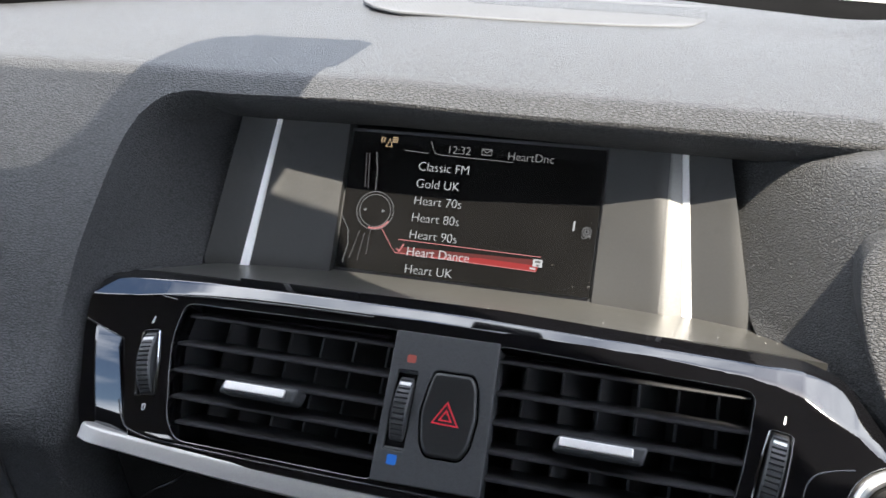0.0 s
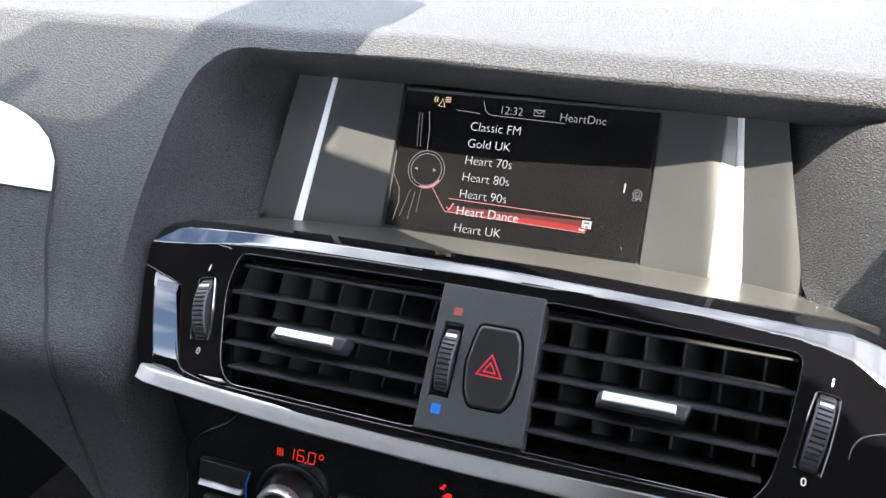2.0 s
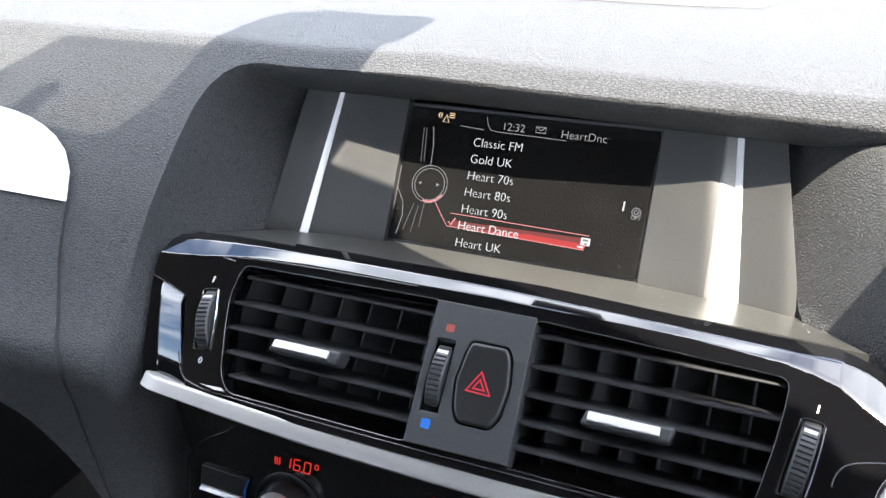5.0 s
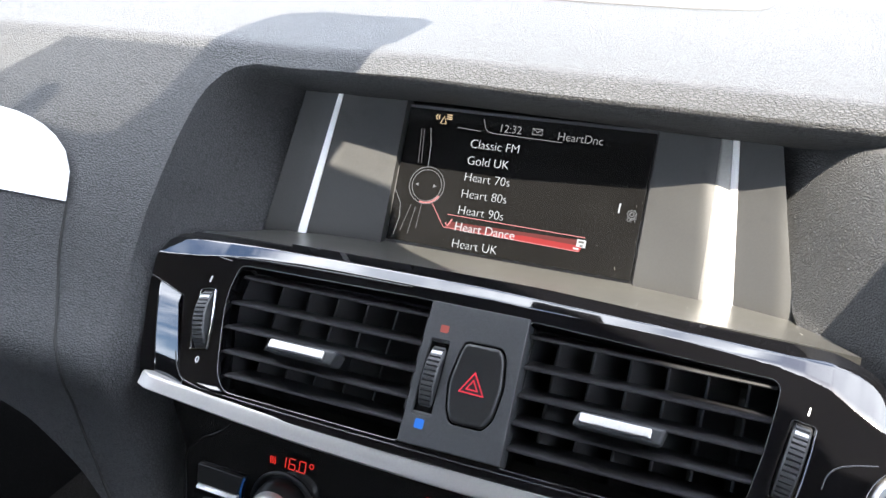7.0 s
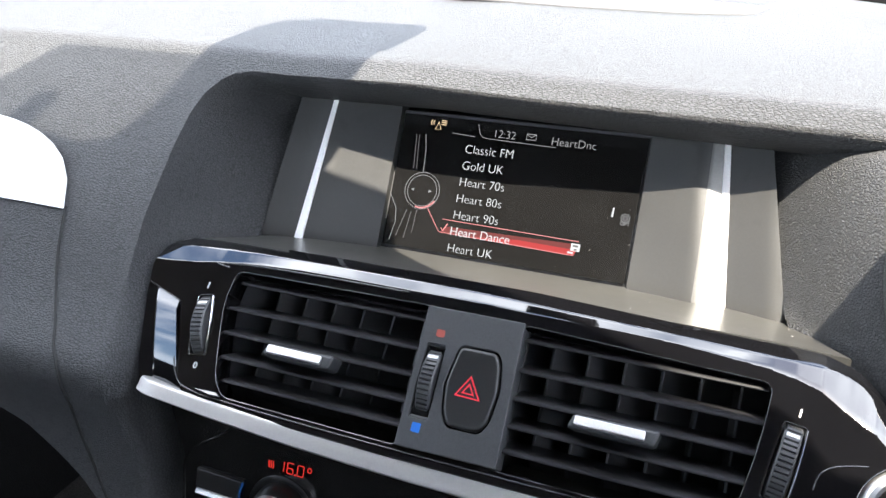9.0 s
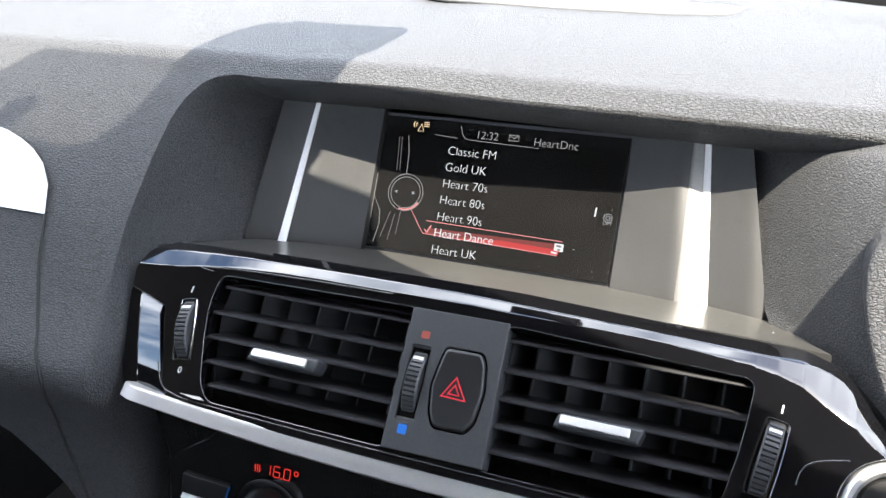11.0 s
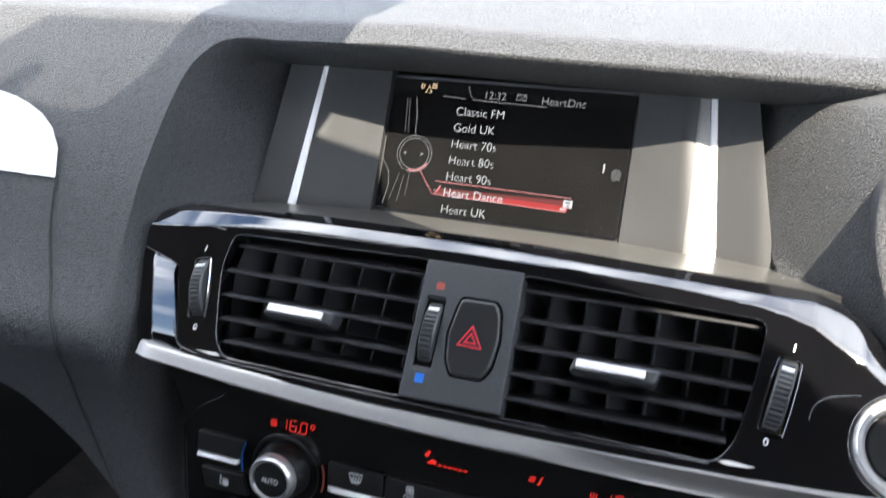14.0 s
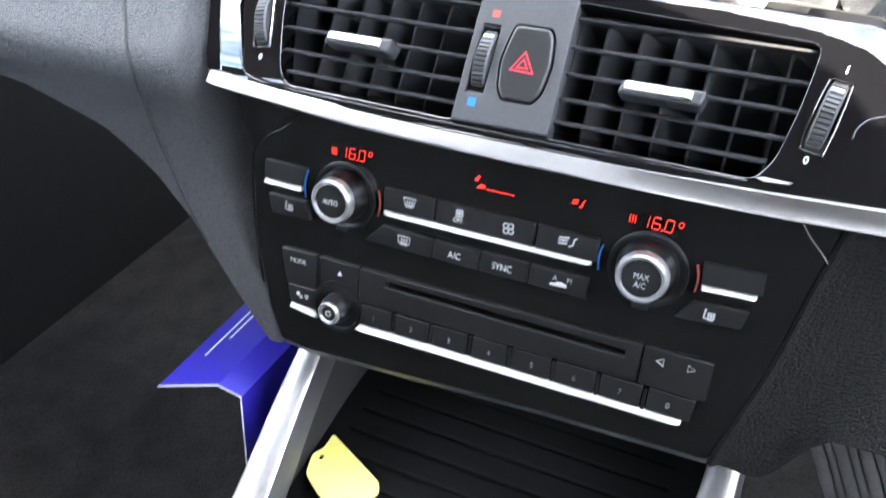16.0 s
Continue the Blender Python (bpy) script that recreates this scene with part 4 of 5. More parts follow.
def start_button():
    m = VENTS @ Matrix.Translation((0.2068, -0.016, -0.004))
    ob = thing("start_button", "round engine start button with a silver ring", "button", m)
    part("ring", lathe([(0.0214, -0.008), (0.0214, 0.0012), (0.0206, 0.0034), (0.0190, 0.0048), (0.0172, 0.0046), (0.0160, 0.0030), (0.0156, 0.0010), (0.0156, -0.002)], 0, 0), RING, ob, "satin silver ring")
    part("cap", lathe([(0.0155, -0.004), (0.0152, 0.0004), (0.0142, 0.0014), (0.0, 0.0016)], 0, 0), BUTTONCAP, ob)
    lettering("start_word", "START", 0, 2.2, 2.4, GREYPRINT, ob, 0.0018, "CENTER")
    lettering("stop_word", "STOP", 0, -3.0, 2.4, GREYPRINT, ob, 0.0018, "CENTER")


# ---- climate panel and radio ----
PANEL = slope(-0.121, -0.072, 13.5)


def fascia():
    ob = thing("centre_fascia", "glossy black centre console fascia", "fascia", PANEL, kind="structure")
    outline = rounded([(-146, 26), (-132, -11), (-130.5, -60), (-121, -110), (-113, -131), (-95, -133), (60, -123), (146, -120), (154, -93), (163, -59), (170, -21), (179, 26)], 3)
    slot = rect(-39.8, 95.8, -73.7, -70.7, 0.6)
    mesh_ob("face", slab([outline, slot], -0.022, 0.0, 0.0012), FASCIA, ob)
    part("slot_back", box(-0.044, 0.1, -0.078, -0.066, -0.024, -0.0221), GAP, ob)
    # the raised edge of the face, cut off at its upper corners
    for pts in ([(-125.6, -95), (-131.2, -58), (-132, -24), (-130.4, -10.9), (-121.3, -1.7), (-106, 8), (-98, 20)], [(159, 15), (163, 9), (169, 3), (174.5, -3)]):
        part("edge", tube(smooth_line([(x / 1000, y / 1000, 0.0) for x, y in pts], 5), 0.0006, 8), FASCIA, ob, "thin glossy edge", smooth=60)
    bm = bmesh.new()
    low = [(-113, -131), (-95, -133), (60, -123), (146, -120)]
    grid(bm, [[Vector((x / 1000, (y + 1) / 1000, -0.003)) for x, y in low], [Vector((x / 1000, (y - 6) / 1000, -0.006)) for x, y in low], [Vector((x / 1000, (y - 9) / 1000, -0.03)) for x, y in low], [Vector((x / 1000, (y + 2) / 1000, -0.08)) for x, y in low]])
    part("lower_lip", bm, BLACK, ob)


def key(parent, pts, name="button", high=0.0022, r=0.9, mat=None, label=""):
    return mesh_ob(name, slab([rounded(pts, r, 3)], -0.001, high, 0.0006), mat or KEY, parent, label)


def silver_bar(parent, start, end, out=0.0034):
    """A silver bar with a rounded upper slope: (x, lower edge, upper edge) of both ends in millimetres."""
    bm = bmesh.new()
    rows = []
    for f in (0.0, 0.01, 0.03, 0.97, 0.99, 1.0):
        x, lo, hi = (a + (b - a) * f for a, b in zip(start, end))
        k = {0.0: 0.3, 0.01: 0.75, 0.99: 0.75, 1.0: 0.3}.get(f, 1.0)
        rows.append([Vector((x / 1000, (lo + (hi - lo) * g) / 1000, 0.0002 + out * h * k)) for g, h in ((1.0, 0.0), (0.98, 0.2), (0.8, 0.48), (0.5, 0.8), (0.25, 0.97), (0.08, 0.9), (0.0, 0.6), (0.0, 0.0))])
    vs = grid(bm, rows)
    bm.faces.new(vs[0])
    bm.faces.new(vs[-1])
    return part("silver_bar", bm, BRIGHT, parent, "bright silver bar")


def climate():
    ob = thing("climate_control", "black climate control panel with two silver-ringed knobs and red displays", "climate control", PANEL)
    inset = lambda a, b, y0, y1: [(a + 0.35, y0), (b - 0.35, y0), (b - 0.35, y1), (a + 0.35, y1)]  # noqa: E731
    # upper row: three keys, the middle one a double-width rocker; lower row: four keys
    for x0, x1 in ((-44.9, -13.9), (-13.5, 41.8), (42.2, 74.6)):
        key(ob, inset(x0, x1, -27.9, -15.4), "rocker" if x1 - x0 > 40 else "button")
    key(ob, [(-55.3, -48.6), (-14.1, -49.0), (-13.5, -37.7), (-44.8, -37.4)])
    for x0, x1 in ((-13.4, 13.6), (13.8, 40.9), (41.1, 72.8)):
        key(ob, inset(x0, x1, -48.6, -37.6))
    key(ob, [(-122.7, -26.3), (-97.4, -26.7), (-93.4, -15.6), (-122.1, -15.1)])
    key(ob, [(-117.3, -46.6), (-90.8, -46.0), (-94.4, -35.1), (-120.2, -35.4)])
    key(ob, [(124.6, -25.4), (151.9, -24.2), (151.2, -13.2), (123.7, -14.2)])
    key(ob, [(115.6, -45.5), (146.0, -43.0), (148.4, -33.8), (122.9, -34.8)])
    for start, end in (((-122.9, -29.2, -26.8), (-97.3, -29.5, -27.2)), ((124.8, -28.3, -26.1), (149.8, -26.9, -24.8)), ((-44.7, -31.0, -28.4), (72.0, -30.2, -27.8))):
        silver_bar(ob, start, end)
    # knobs
    for u, v, words in ((-70.0, -25.4, ("AUTO",)), (98.9, -24.5, ("MAX", "A/C"))):
        base = part("knob_well", lathe([(0.0196, 0.0002), (0.0195, 0.0008), (0.0186, 0.0012), (0.0168, 0.0009), (0.0162, 0.0004), (0.0, 0.0004)], u / 1000, v / 1000 - 0.0010), KNOB, ob, "dark round well")
        knob = part("knob", lathe([(0.0150, 0.0), (0.0148, 0.003), (0.0142, 0.0070), (0.0130, 0.0090), (0.0119, 0.0127)], u / 1000, v / 1000), KNOB, ob, "black rotary knob with a silver ring")
        part("ring", lathe([(0.0126, 0.0097), (0.0125, 0.0132), (0.0122, 0.0148), (0.0113, 0.0160), (0.0100, 0.0158), (0.0095, 0.0144)], u / 1000, v / 1000), RING, knob, "bright silver ring")
        part("cap", lathe([(0.0095, 0.0122), (0.0093, 0.0148), (0.0, 0.0152)], u / 1000, v / 1000), BUTTON, knob)
        for k, w in enumerate(words):
            lettering("word", w, u, v - 1.6 + (1.5 - 4.4 * k if len(words) > 1 else 0), 2.9, WHITE, knob, 0.0154, "CENTER", wide=0.82)
        part("dent", box(u / 1000 - 0.004, u / 1000 + 0.004, v / 1000 - 0.0218, v / 1000 - 0.0180, 0.0008, 0.0026, 0.0008), KEY, base)
    for x, y, r, a0, a1, mat, name in ((-70.5, -26.5, 24.8, 155, 194, BLUEMARK, "cold_arc"), (-70.5, -26.0, 23.6, -17, 20, REDMARK, "warm_arc"), (99.5, -25.5, 24.3, 161, 194, BLUEMARK, "cold_arc"), (99.5, -25.5, 23.3, -12, 23, REDMARK, "warm_arc")):
        part(name, strokes([circle(x, y, r, 14, a0, a1)], 0.9, 0.0013, 0.0004), mat, ob)
    # red displays
    for x, y in ((-61.8, -4.3), (103.4, -4.6)):
        digits(ob, x, y)
        part("heat_icon", strokes([[(x - 17.2 + 1.3 * k, -3.9), (x - 16.8 + 1.3 * k, -2.6), (x - 17.2 + 1.3 * k, -1.2), (x - 16.8 + 1.3 * k, 0.2)] for k in range(3)], 0.5, 0.0), LED, ob, "glowing red heat icon")
    part("fan_level", blobs([[(7.2, -4.2), (12, -4.0), (12, -2.2), (9.6, -1.8)]] + [[(13 + 2.6 * k, -4.3), (14.9 + 2.6 * k, -4.3), (14.9 + 2.6 * k, -3.65), (13 + 2.6 * k, -3.65)] for k in range(6)] + [[(6.0, -0.6), (8.0, -0.6), (8.0, 0.7), (6.0, 0.7)], [(7.2, 0.9), (8.8, 0.9), (8.8, 2.2), (7.2, 2.2)]]), LED, ob, "glowing red fan level")
    part("flow_icon", blobs([[(57, -1.2), (60.4, -1.0), (60.4, -0.3), (57.6, -0.5)], [(57.6, 0.4), (60.8, 0.6), (60.8, 1.3), (58, 1.1)], [(61.4, -2.2), (63.0, -2.2), (63.5, 0.2), (64.3, 1.8), (63.5, 1.8), (62.6, 0.4), (62.2, -1.4), (61.4, -1.5)]]), LED, ob, "glowing red air flow icon")
    # printed symbols
    zt = 0.00222
    lettering("word", "A/C", -0.6, -45.6, 3.7, WHITE, ob, zt + 0.0001, "CENTER", wide=0.86)
    lettering("word", "SYNC", 26.5, -45.2, 3.7, WHITE, ob, zt + 0.0001, "CENTER", wide=0.84)
    lettering("word", "OFF", -0.3, -24.7, 2.6, WHITE, ob, zt + 0.0001, "CENTER", wide=0.84)
    lettering("word", "A", 55.2, -42.5, 2.6, WHITE, ob, zt + 0.0001, "CENTER")
    lettering("word", "M", 62.8, -42.4, 2.6, WHITE, ob, zt + 0.0001, "CENTER")

    def screen_icon(x, y, square):
        lines = [[(x - 3.6, y + 2.4), (x + 3.6, y + 2.4), (x + (3.2 if square else 2.4), y - 1.8), (x - (3.2 if square else 2.4), y - 1.8), (x - 3.6, y + 2.4)]]
        lines += [[(x + k, y - 3.0), (x + k - 0.5, y - 1.4), (x + k + 0.4, y - 0.2), (x + k, y + 1.2)] for k in (-1.5, 0, 1.5)]
        part("window_icon", strokes(lines, 0.55, zt), WHITE, ob, "white windscreen heating icon")

    screen_icon(-28.9, -20.4, False)
    screen_icon(-30.8, -42.8, True)

    def fan_icon(x, y, s):
        part("fan_icon", strokes([circle(x + s * dx, y + s * dy, s * 0.85, 12) + [(x + s * dx + s * 0.85, y + s * dy)] for dx, dy in ((-0.95, 0.8), (0.75, 0.95), (0.95, -0.8), (-0.75, -0.95))], 0.6, zt), WHITE, ob, "white fan icon")

    fan_icon(0.3, -19.4, 1.05)
    fan_icon(27.6, -21.2, 1.6)
    part("flow_icon", strokes([[(54.4, -18.9), (59.6, -18.3)], [(54.0, -20.5), (58.8, -19.9)], [(54.2, -22.1), (58.8, -21.5)], [(59.8, -22.9), (61.8, -21.7), (62.2, -18.7), (63.6, -17.7)]], 0.7, zt), WHITE, ob)
    part("car_icon", blobs([[(53, -45.6), (61.8, -45.4), (61.6, -43.9), (59.0, -42.9), (56.6, -43.1), (55.4, -44.2), (53, -44.4)]], zt), WHITE, ob)
    for x, y, sgn in ((-105.5, -40.6, 1), (131.3, -40.0, 1)):
        part("seat_icon", strokes([[(x - 2 * sgn, y + 3.2), (x - 2.4 * sgn, y - 1.6), (x + 1.6 * sgn, y - 2.2)]] + [[(x + k * sgn, y - 2.2), (x + (k + 0.5) * sgn, y - 0.6), (x + k * sgn, y + 0.6), (x + (k + 0.4) * sgn, y + 1.8)] for k in (-0.6, 0.6, 1.8)], 0.75, zt), WHITE, ob, "white seat heating icon")


SEGMENTS = {"1": "bc", "6": "acdefg", "0": "abcdef"}


def digits(parent, x, y):
    """Seven-segment digits: 16.0 and a small ring, in red."""
    h, w, polys = 5.9, 3.5, []

    def bar(x0, y0, x1, y1):
        d = Vector((x1 - x0, y1 - y0)).normalized() * 0.25
        o = Vector((-d.y, d.x)) * 0.85
        a, b = Vector((x0, y0)) + d, Vector((x1, y1)) - d
        slant = lambda p: (p.x + 0.10 * (p.y - y), p.y)  # noqa: E731
        polys.append([slant(a - o), slant(b - o), slant(b + o), slant(a + o)])

    for k, ch in enumerate("160"):
        px = x - 8.4 + (0, 2.0, 8.0)[k]
        ends = {"a": (px, y + h, px + w, y + h), "b": (px + w, y + h / 2, px + w, y + h), "c": (px + w, y, px + w, y + h / 2), "d": (px, y, px + w, y),
                "e": (px, y, px, y + h / 2), "f": (px, y + h / 2, px, y + h), "g": (px, y + h / 2, px + w, y + h / 2)}
        for s in SEGMENTS[ch]:
            e = ends[s]
            bar(*(e if ch != "1" else (px, e[1], px, e[3])))
    px = x - 8.4 + 6.5
    polys.append([(px, y - 0.4), (px + 0.8, y - 0.4), (px + 0.8, y + 0.4), (px, y + 0.4)])
    ring = x - 8.4 + 13.8
    bar(ring, y + h, ring + 2.0, y + h)
    bar(ring, y + h - 2.4, ring + 2.0, y + h - 2.4)
    bar(ring, y + h - 2.4, ring, y + h)
    bar(ring + 2.0, y + h - 2.4, ring + 2.0, y + h)
    part("temperature", blobs(polys), LED, parent, "glowing red temperature digits")


def radio():
    ob = thing("car_radio", "black car radio with a disc slot and eight numbered keys", "radio", PANEL)
    zt = 0.00222
    key(ob, [(-107.2, -88.6), (-86.4, -88.6), (-86.4, -66.5), (-111.0, -67.3)])
    key(ob, [(-82.6, -88.6), (-58.4, -88.6), (-58.4, -66.9), (-83.6, -66.6)])
    key(ob, [(-104.1, -101.8), (-86.4, -102.4), (-85.8, -89.6), (-106.6, -89.6)])
    for x0 in (-85.6, -34.6, -10.8, 12.9, 36.2, 61.0, 85.2, 109.6):
        top, low = (-67.4, -88.4) if x0 < -60 else (-89.4, -101.4)
        key(ob, rect(x0 - 0.9 + (1.0 if x0 < -60 else 0), x0 + 0.9 + (1.0 if x0 < -60 else 0), low, top), "divider", 0.0017, 0.4)
    mesh_ob("disc_flap", slab([rounded([(-57.5, -87.6), (104.3, -86.4), (104.3, -65.2), (-57.5, -66.9)], 1, 3), rect(-40.5, 96.5, -74.2, -70.2, 1)], -0.001, 0.0024, 0.0007), KEY, ob, "charcoal front with a dark disc slot")
    key(ob, [(105.2, -86.4), (138.9, -86.0), (138.6, -64.8), (105.4, -65.1)], "rocker")
    edges = ((-58.4, -36.3), (-33.0, -12.6), (-9.2, 11.2), (14.6, 34.7), (37.8, 59.4), (62.6, 83.8), (86.9, 108.0), (111.4, 134.6))
    numbers_at = (-47.1, -22.9, 0.8, 24.6, 49.4, 73.0, 97.3, 121.8)
    for k, (x0, x1) in enumerate(edges):
        rise = 0.27 * k
        mesh = key(ob, [(x0, -102.2 + rise), (x1 - (1 if k == 7 else 0), -102.0 + rise), (x1, -89.0 + rise), (x0, -89.2 + rise)], "number_key")
        lettering("number", str(k + 1), numbers_at[k], -97.7 + rise, 3.3, GREYPRINT, mesh, zt + 0.0001, "CENTER", bold=-0.08)
    silver_bar(ob, (-61.0, -107.2, -103.0), (129.6, -104.1, -100.5))
    silver_bar(ob, (-104.6, -105.0, -102.3), (-85.2, -107.4, -103.6))
    u, v = -0.0713, -0.0955
    part("knob_well", lathe([(0.0165, 0.0003), (0.0163, 0.0030), (0.0145, 0.0032), (0.0138, 0.0008), (0.0, 0.0008)], u, v), KNOB, ob)
    knob = part("volume_knob", lathe([(0.0092, 0.0), (0.0086, 0.007), (0.0070, 0.0112)], u, v, 36), KNOB, ob, "small volume knob with a silver end")
    part("ring", lathe([(0.0070, 0.0102), (0.0069, 0.0124), (0.0063, 0.0133), (0.0052, 0.0130), (0.0047, 0.0120)], u, v, 36), RING, knob)
    part("cap", lathe([(0.0048, 0.0112), (0.0044, 0.0124), (0.0, 0.0122)], u, v, 24), BUTTON, knob)
    part("power_mark", strokes([circle(u * 1000, v * 1000, 1.6, 16) + [(u * 1000 + 1.6, v * 1000)]], 0.7, 0.0124), GREYPRINT, knob)
    lettering("word", "MODE", -99.0, -74.7, 3.0, GREYPRINT, ob, zt + 0.0001, "CENTER", wide=0.9)
    part("eject_mark", blobs([[(-72.0, -75.0), (-68.8, -75.0), (-70.4, -72.0)]], zt), GREYPRINT, ob)
    part("phone_icon", blobs([circle(-98.8, -94.6, 1.4, 12), [(-97.8, -97.4), (-95.8, -97.4), (-95.8, -95.4), (-97.8, -95.4)], [(-93.6, -97.0), (-92.6, -97.0), (-91.4, -94.4), (-94.6, -94.4)]], zt), GREYPRINT, ob)
    for pts in ([(112.0, -71.0), (115.6, -69.0), (115.6, -73.0), (112.0, -71.0)], [(131.0, -70.5), (127.4, -68.5), (127.4, -72.5), (131.0, -70.5)]):
        part("arrow_mark", strokes([pts], 0.55, zt), GREYPRINT, ob)


# ---- centre console below, footwells ----
def console():
    ob = thing("storage_tray", "open storage tray with a ribbed black rubber mat", "tray")
    bm = bmesh.new()
    rows = [[Vector((x, y, z)) for x in (-0.128, -0.06, 0.01, 0.08, 0.150)] for y, z in ((0.03, -0.215), (0.028, -0.27), (0.0, -0.292), (-0.10, -0.298), (-0.30, -0.322), (-0.42, -0.336))]
    grid(bm, rows)
    part("floor", bm, RUBBER, ob, "black rubber mat", smooth=50)
    for k in range(16):
        y = -0.03 - 0.0185 * k
        z = -0.2935 - 0.0045 * max(0, (-0.10 - y) / 0.2) * 5.3 - 0.006 * min(1, -y / 0.1)
        part("rib", box(-0.090, 0.128, y - 0.0016, y + 0.0016, z - 0.002, z + 0.0030, 0.0012, 2), RUBBER, ob)
    for x, s in ((-0.104, -1), (0.146, 1)):
        bm = bmesh.new()
        rows = [[Vector((x, 0.03, -0.215)), Vector((x, 0.03, -0.30))], [Vector((x, -0.10, -0.222)), Vector((x + 0.002 * s, -0.10, -0.31))], [Vector((x, -0.20, -0.278)), Vector((x, -0.20, -0.32))], [Vector((x, -0.30, -0.330)), Vector((x, -0.30, -0.345))]]
        grid(bm, rows)
        part("side_wall", bm, GAP, ob)

    for name, path in (("console_rail", [(-0.110, -0.105, -0.212), (-0.109, -0.128, -0.226), (-0.107, -0.168, -0.2475), (-0.104, -0.216, -0.276), (-0.100, -0.30, -0.320)]),
                       ("console_rail", [(0.156, -0.100, -0.208), (0.156, -0.124, -0.226), (0.154, -0.168, -0.2475), (0.151, -0.216, -0.276), (0.147, -0.30, -0.320)])):
        rail = thing(name, "brushed aluminium rail beside the storage tray", "trim rail", group="console rails")
        pts = resampled(smooth_line(path, 8), 30)
        sec = [(-0.0115, -0.020), (-0.0115, -0.003), (-0.0105, -0.0004), (-0.0080, 0.0012), (0.0, 0.0020), (0.0070, 0.0012), (0.0090, -0.0004), (0.0100, -0.003), (0.0112, -0.012), (0.0112, -0.020)]
        bm, inner = bmesh.new(), bmesh.new()
        rows = []
        for i, p in enumerate(pts):
            d = (pts[min(i + 1, 29)] - pts[max(i - 1, 0)]).normalized()
            a = Vector((1, 0, 0.1 if path[0][0] > 0 else 0.0)).normalized()
            b = a.cross(d).normalized()
            b = b if b.z > 0 else -b
            wide = 0.80 + 0.65 * i / 29
            rows.append([p + a * x * wide + b * w for x, w in sec])
        grid(bm, [r[:7] for r in rows])
        grid(inner, [r[6:] for r in rows])
        part("bar", bm, RAIL, rail)
        part("inner_edge", inner, BLACK, rail, "black inner edge of the rail")


def blue_card():
    ob = thing("folded_card", "blue folded card with white edges leaning beside the console", "card")
    far = Vector((0.012, 0.120, 0.012))
    a, b, c, d = Vector((-0.217, -0.169, -0.2695)), Vector((-0.1665, -0.162, -0.2540)), Vector((-0.1490, -0.161, -0.2590)), Vector((-0.140, -0.185, -0.345))
    line = [a, b, c, d]
    bm = bmesh.new()
    th = [Vector((0, 0, 0.0006)), Vector((0, 0, 0.0006)), Vector((0.0005, 0, 0.0004)), Vector((0.0006, 0, 0))]
    up, low = [p + t for p, t in zip(line, th)], [p - t for p, t in zip(line, th)]
    loop = up + low[::-1]
    grid(bm, [loop, [p + far for p in loop]], close=True)
    part("sheet", bm, BLUECARD, ob, smooth=0)
    front = bmesh.new()
    for i in range(3):
        q = [up[i], up[i + 1], low[i + 1], low[i]]
        grow = lambda p: p + Vector((0, -0.0006, 0))  # noqa: E731
        vs = [front.verts.new(grow(p)) for p in q]
        front.faces.new(vs)
        front.faces.new([front.verts.new(p + Vector((0, -0.0001, 0.0009 if k < 2 else 0))) for k, p in enumerate(q)])
    part("cut_edge", front, CARDEDGE, ob, "white cut edge", smooth=0)
    n = (b - a).cross(far).normalized()
    n = n if n.z > 0 else -n
    bm = bmesh.new()
    for k, (s0, s1) in enumerate(((0.25, 0.95), (0.40, 0.95))):
        p = a + (b - a) * (0.30 + 0.13 * k) + n * 0.0012
        w = (b - a).normalized() * 0.0011
        vs = [bm.verts.new(v) for v in (p + far * s0 - w, p + far * s0 + w, p + far * s1 + w, p + far * s1 - w)]
        bm.faces.new(vs)
    part("print_line", bm, CARDEDGE, ob, "unreadable white line of print", smooth=0)


def yellow_tag():
    ob = thing("key_tag", "pale yellow plastic key tag lying in the tray", "key tag")
    out = rounded([(-95, -137), (-70, -148.5), (-45, -160.5), (-41.5, -169), (-52, -184), (-64, -191), (-77, -185), (-94, -174), (-99, -158), (-94.5, -151)], 3)
    me = slab([out, circle(-91.7, -158, 1.9, 16)], -0.0012, 0.0012, 0.0006)
    me.transform(Matrix.Translation((0, 0, -0.2955)))
    mesh_ob("tag", me, YELLOW, ob)


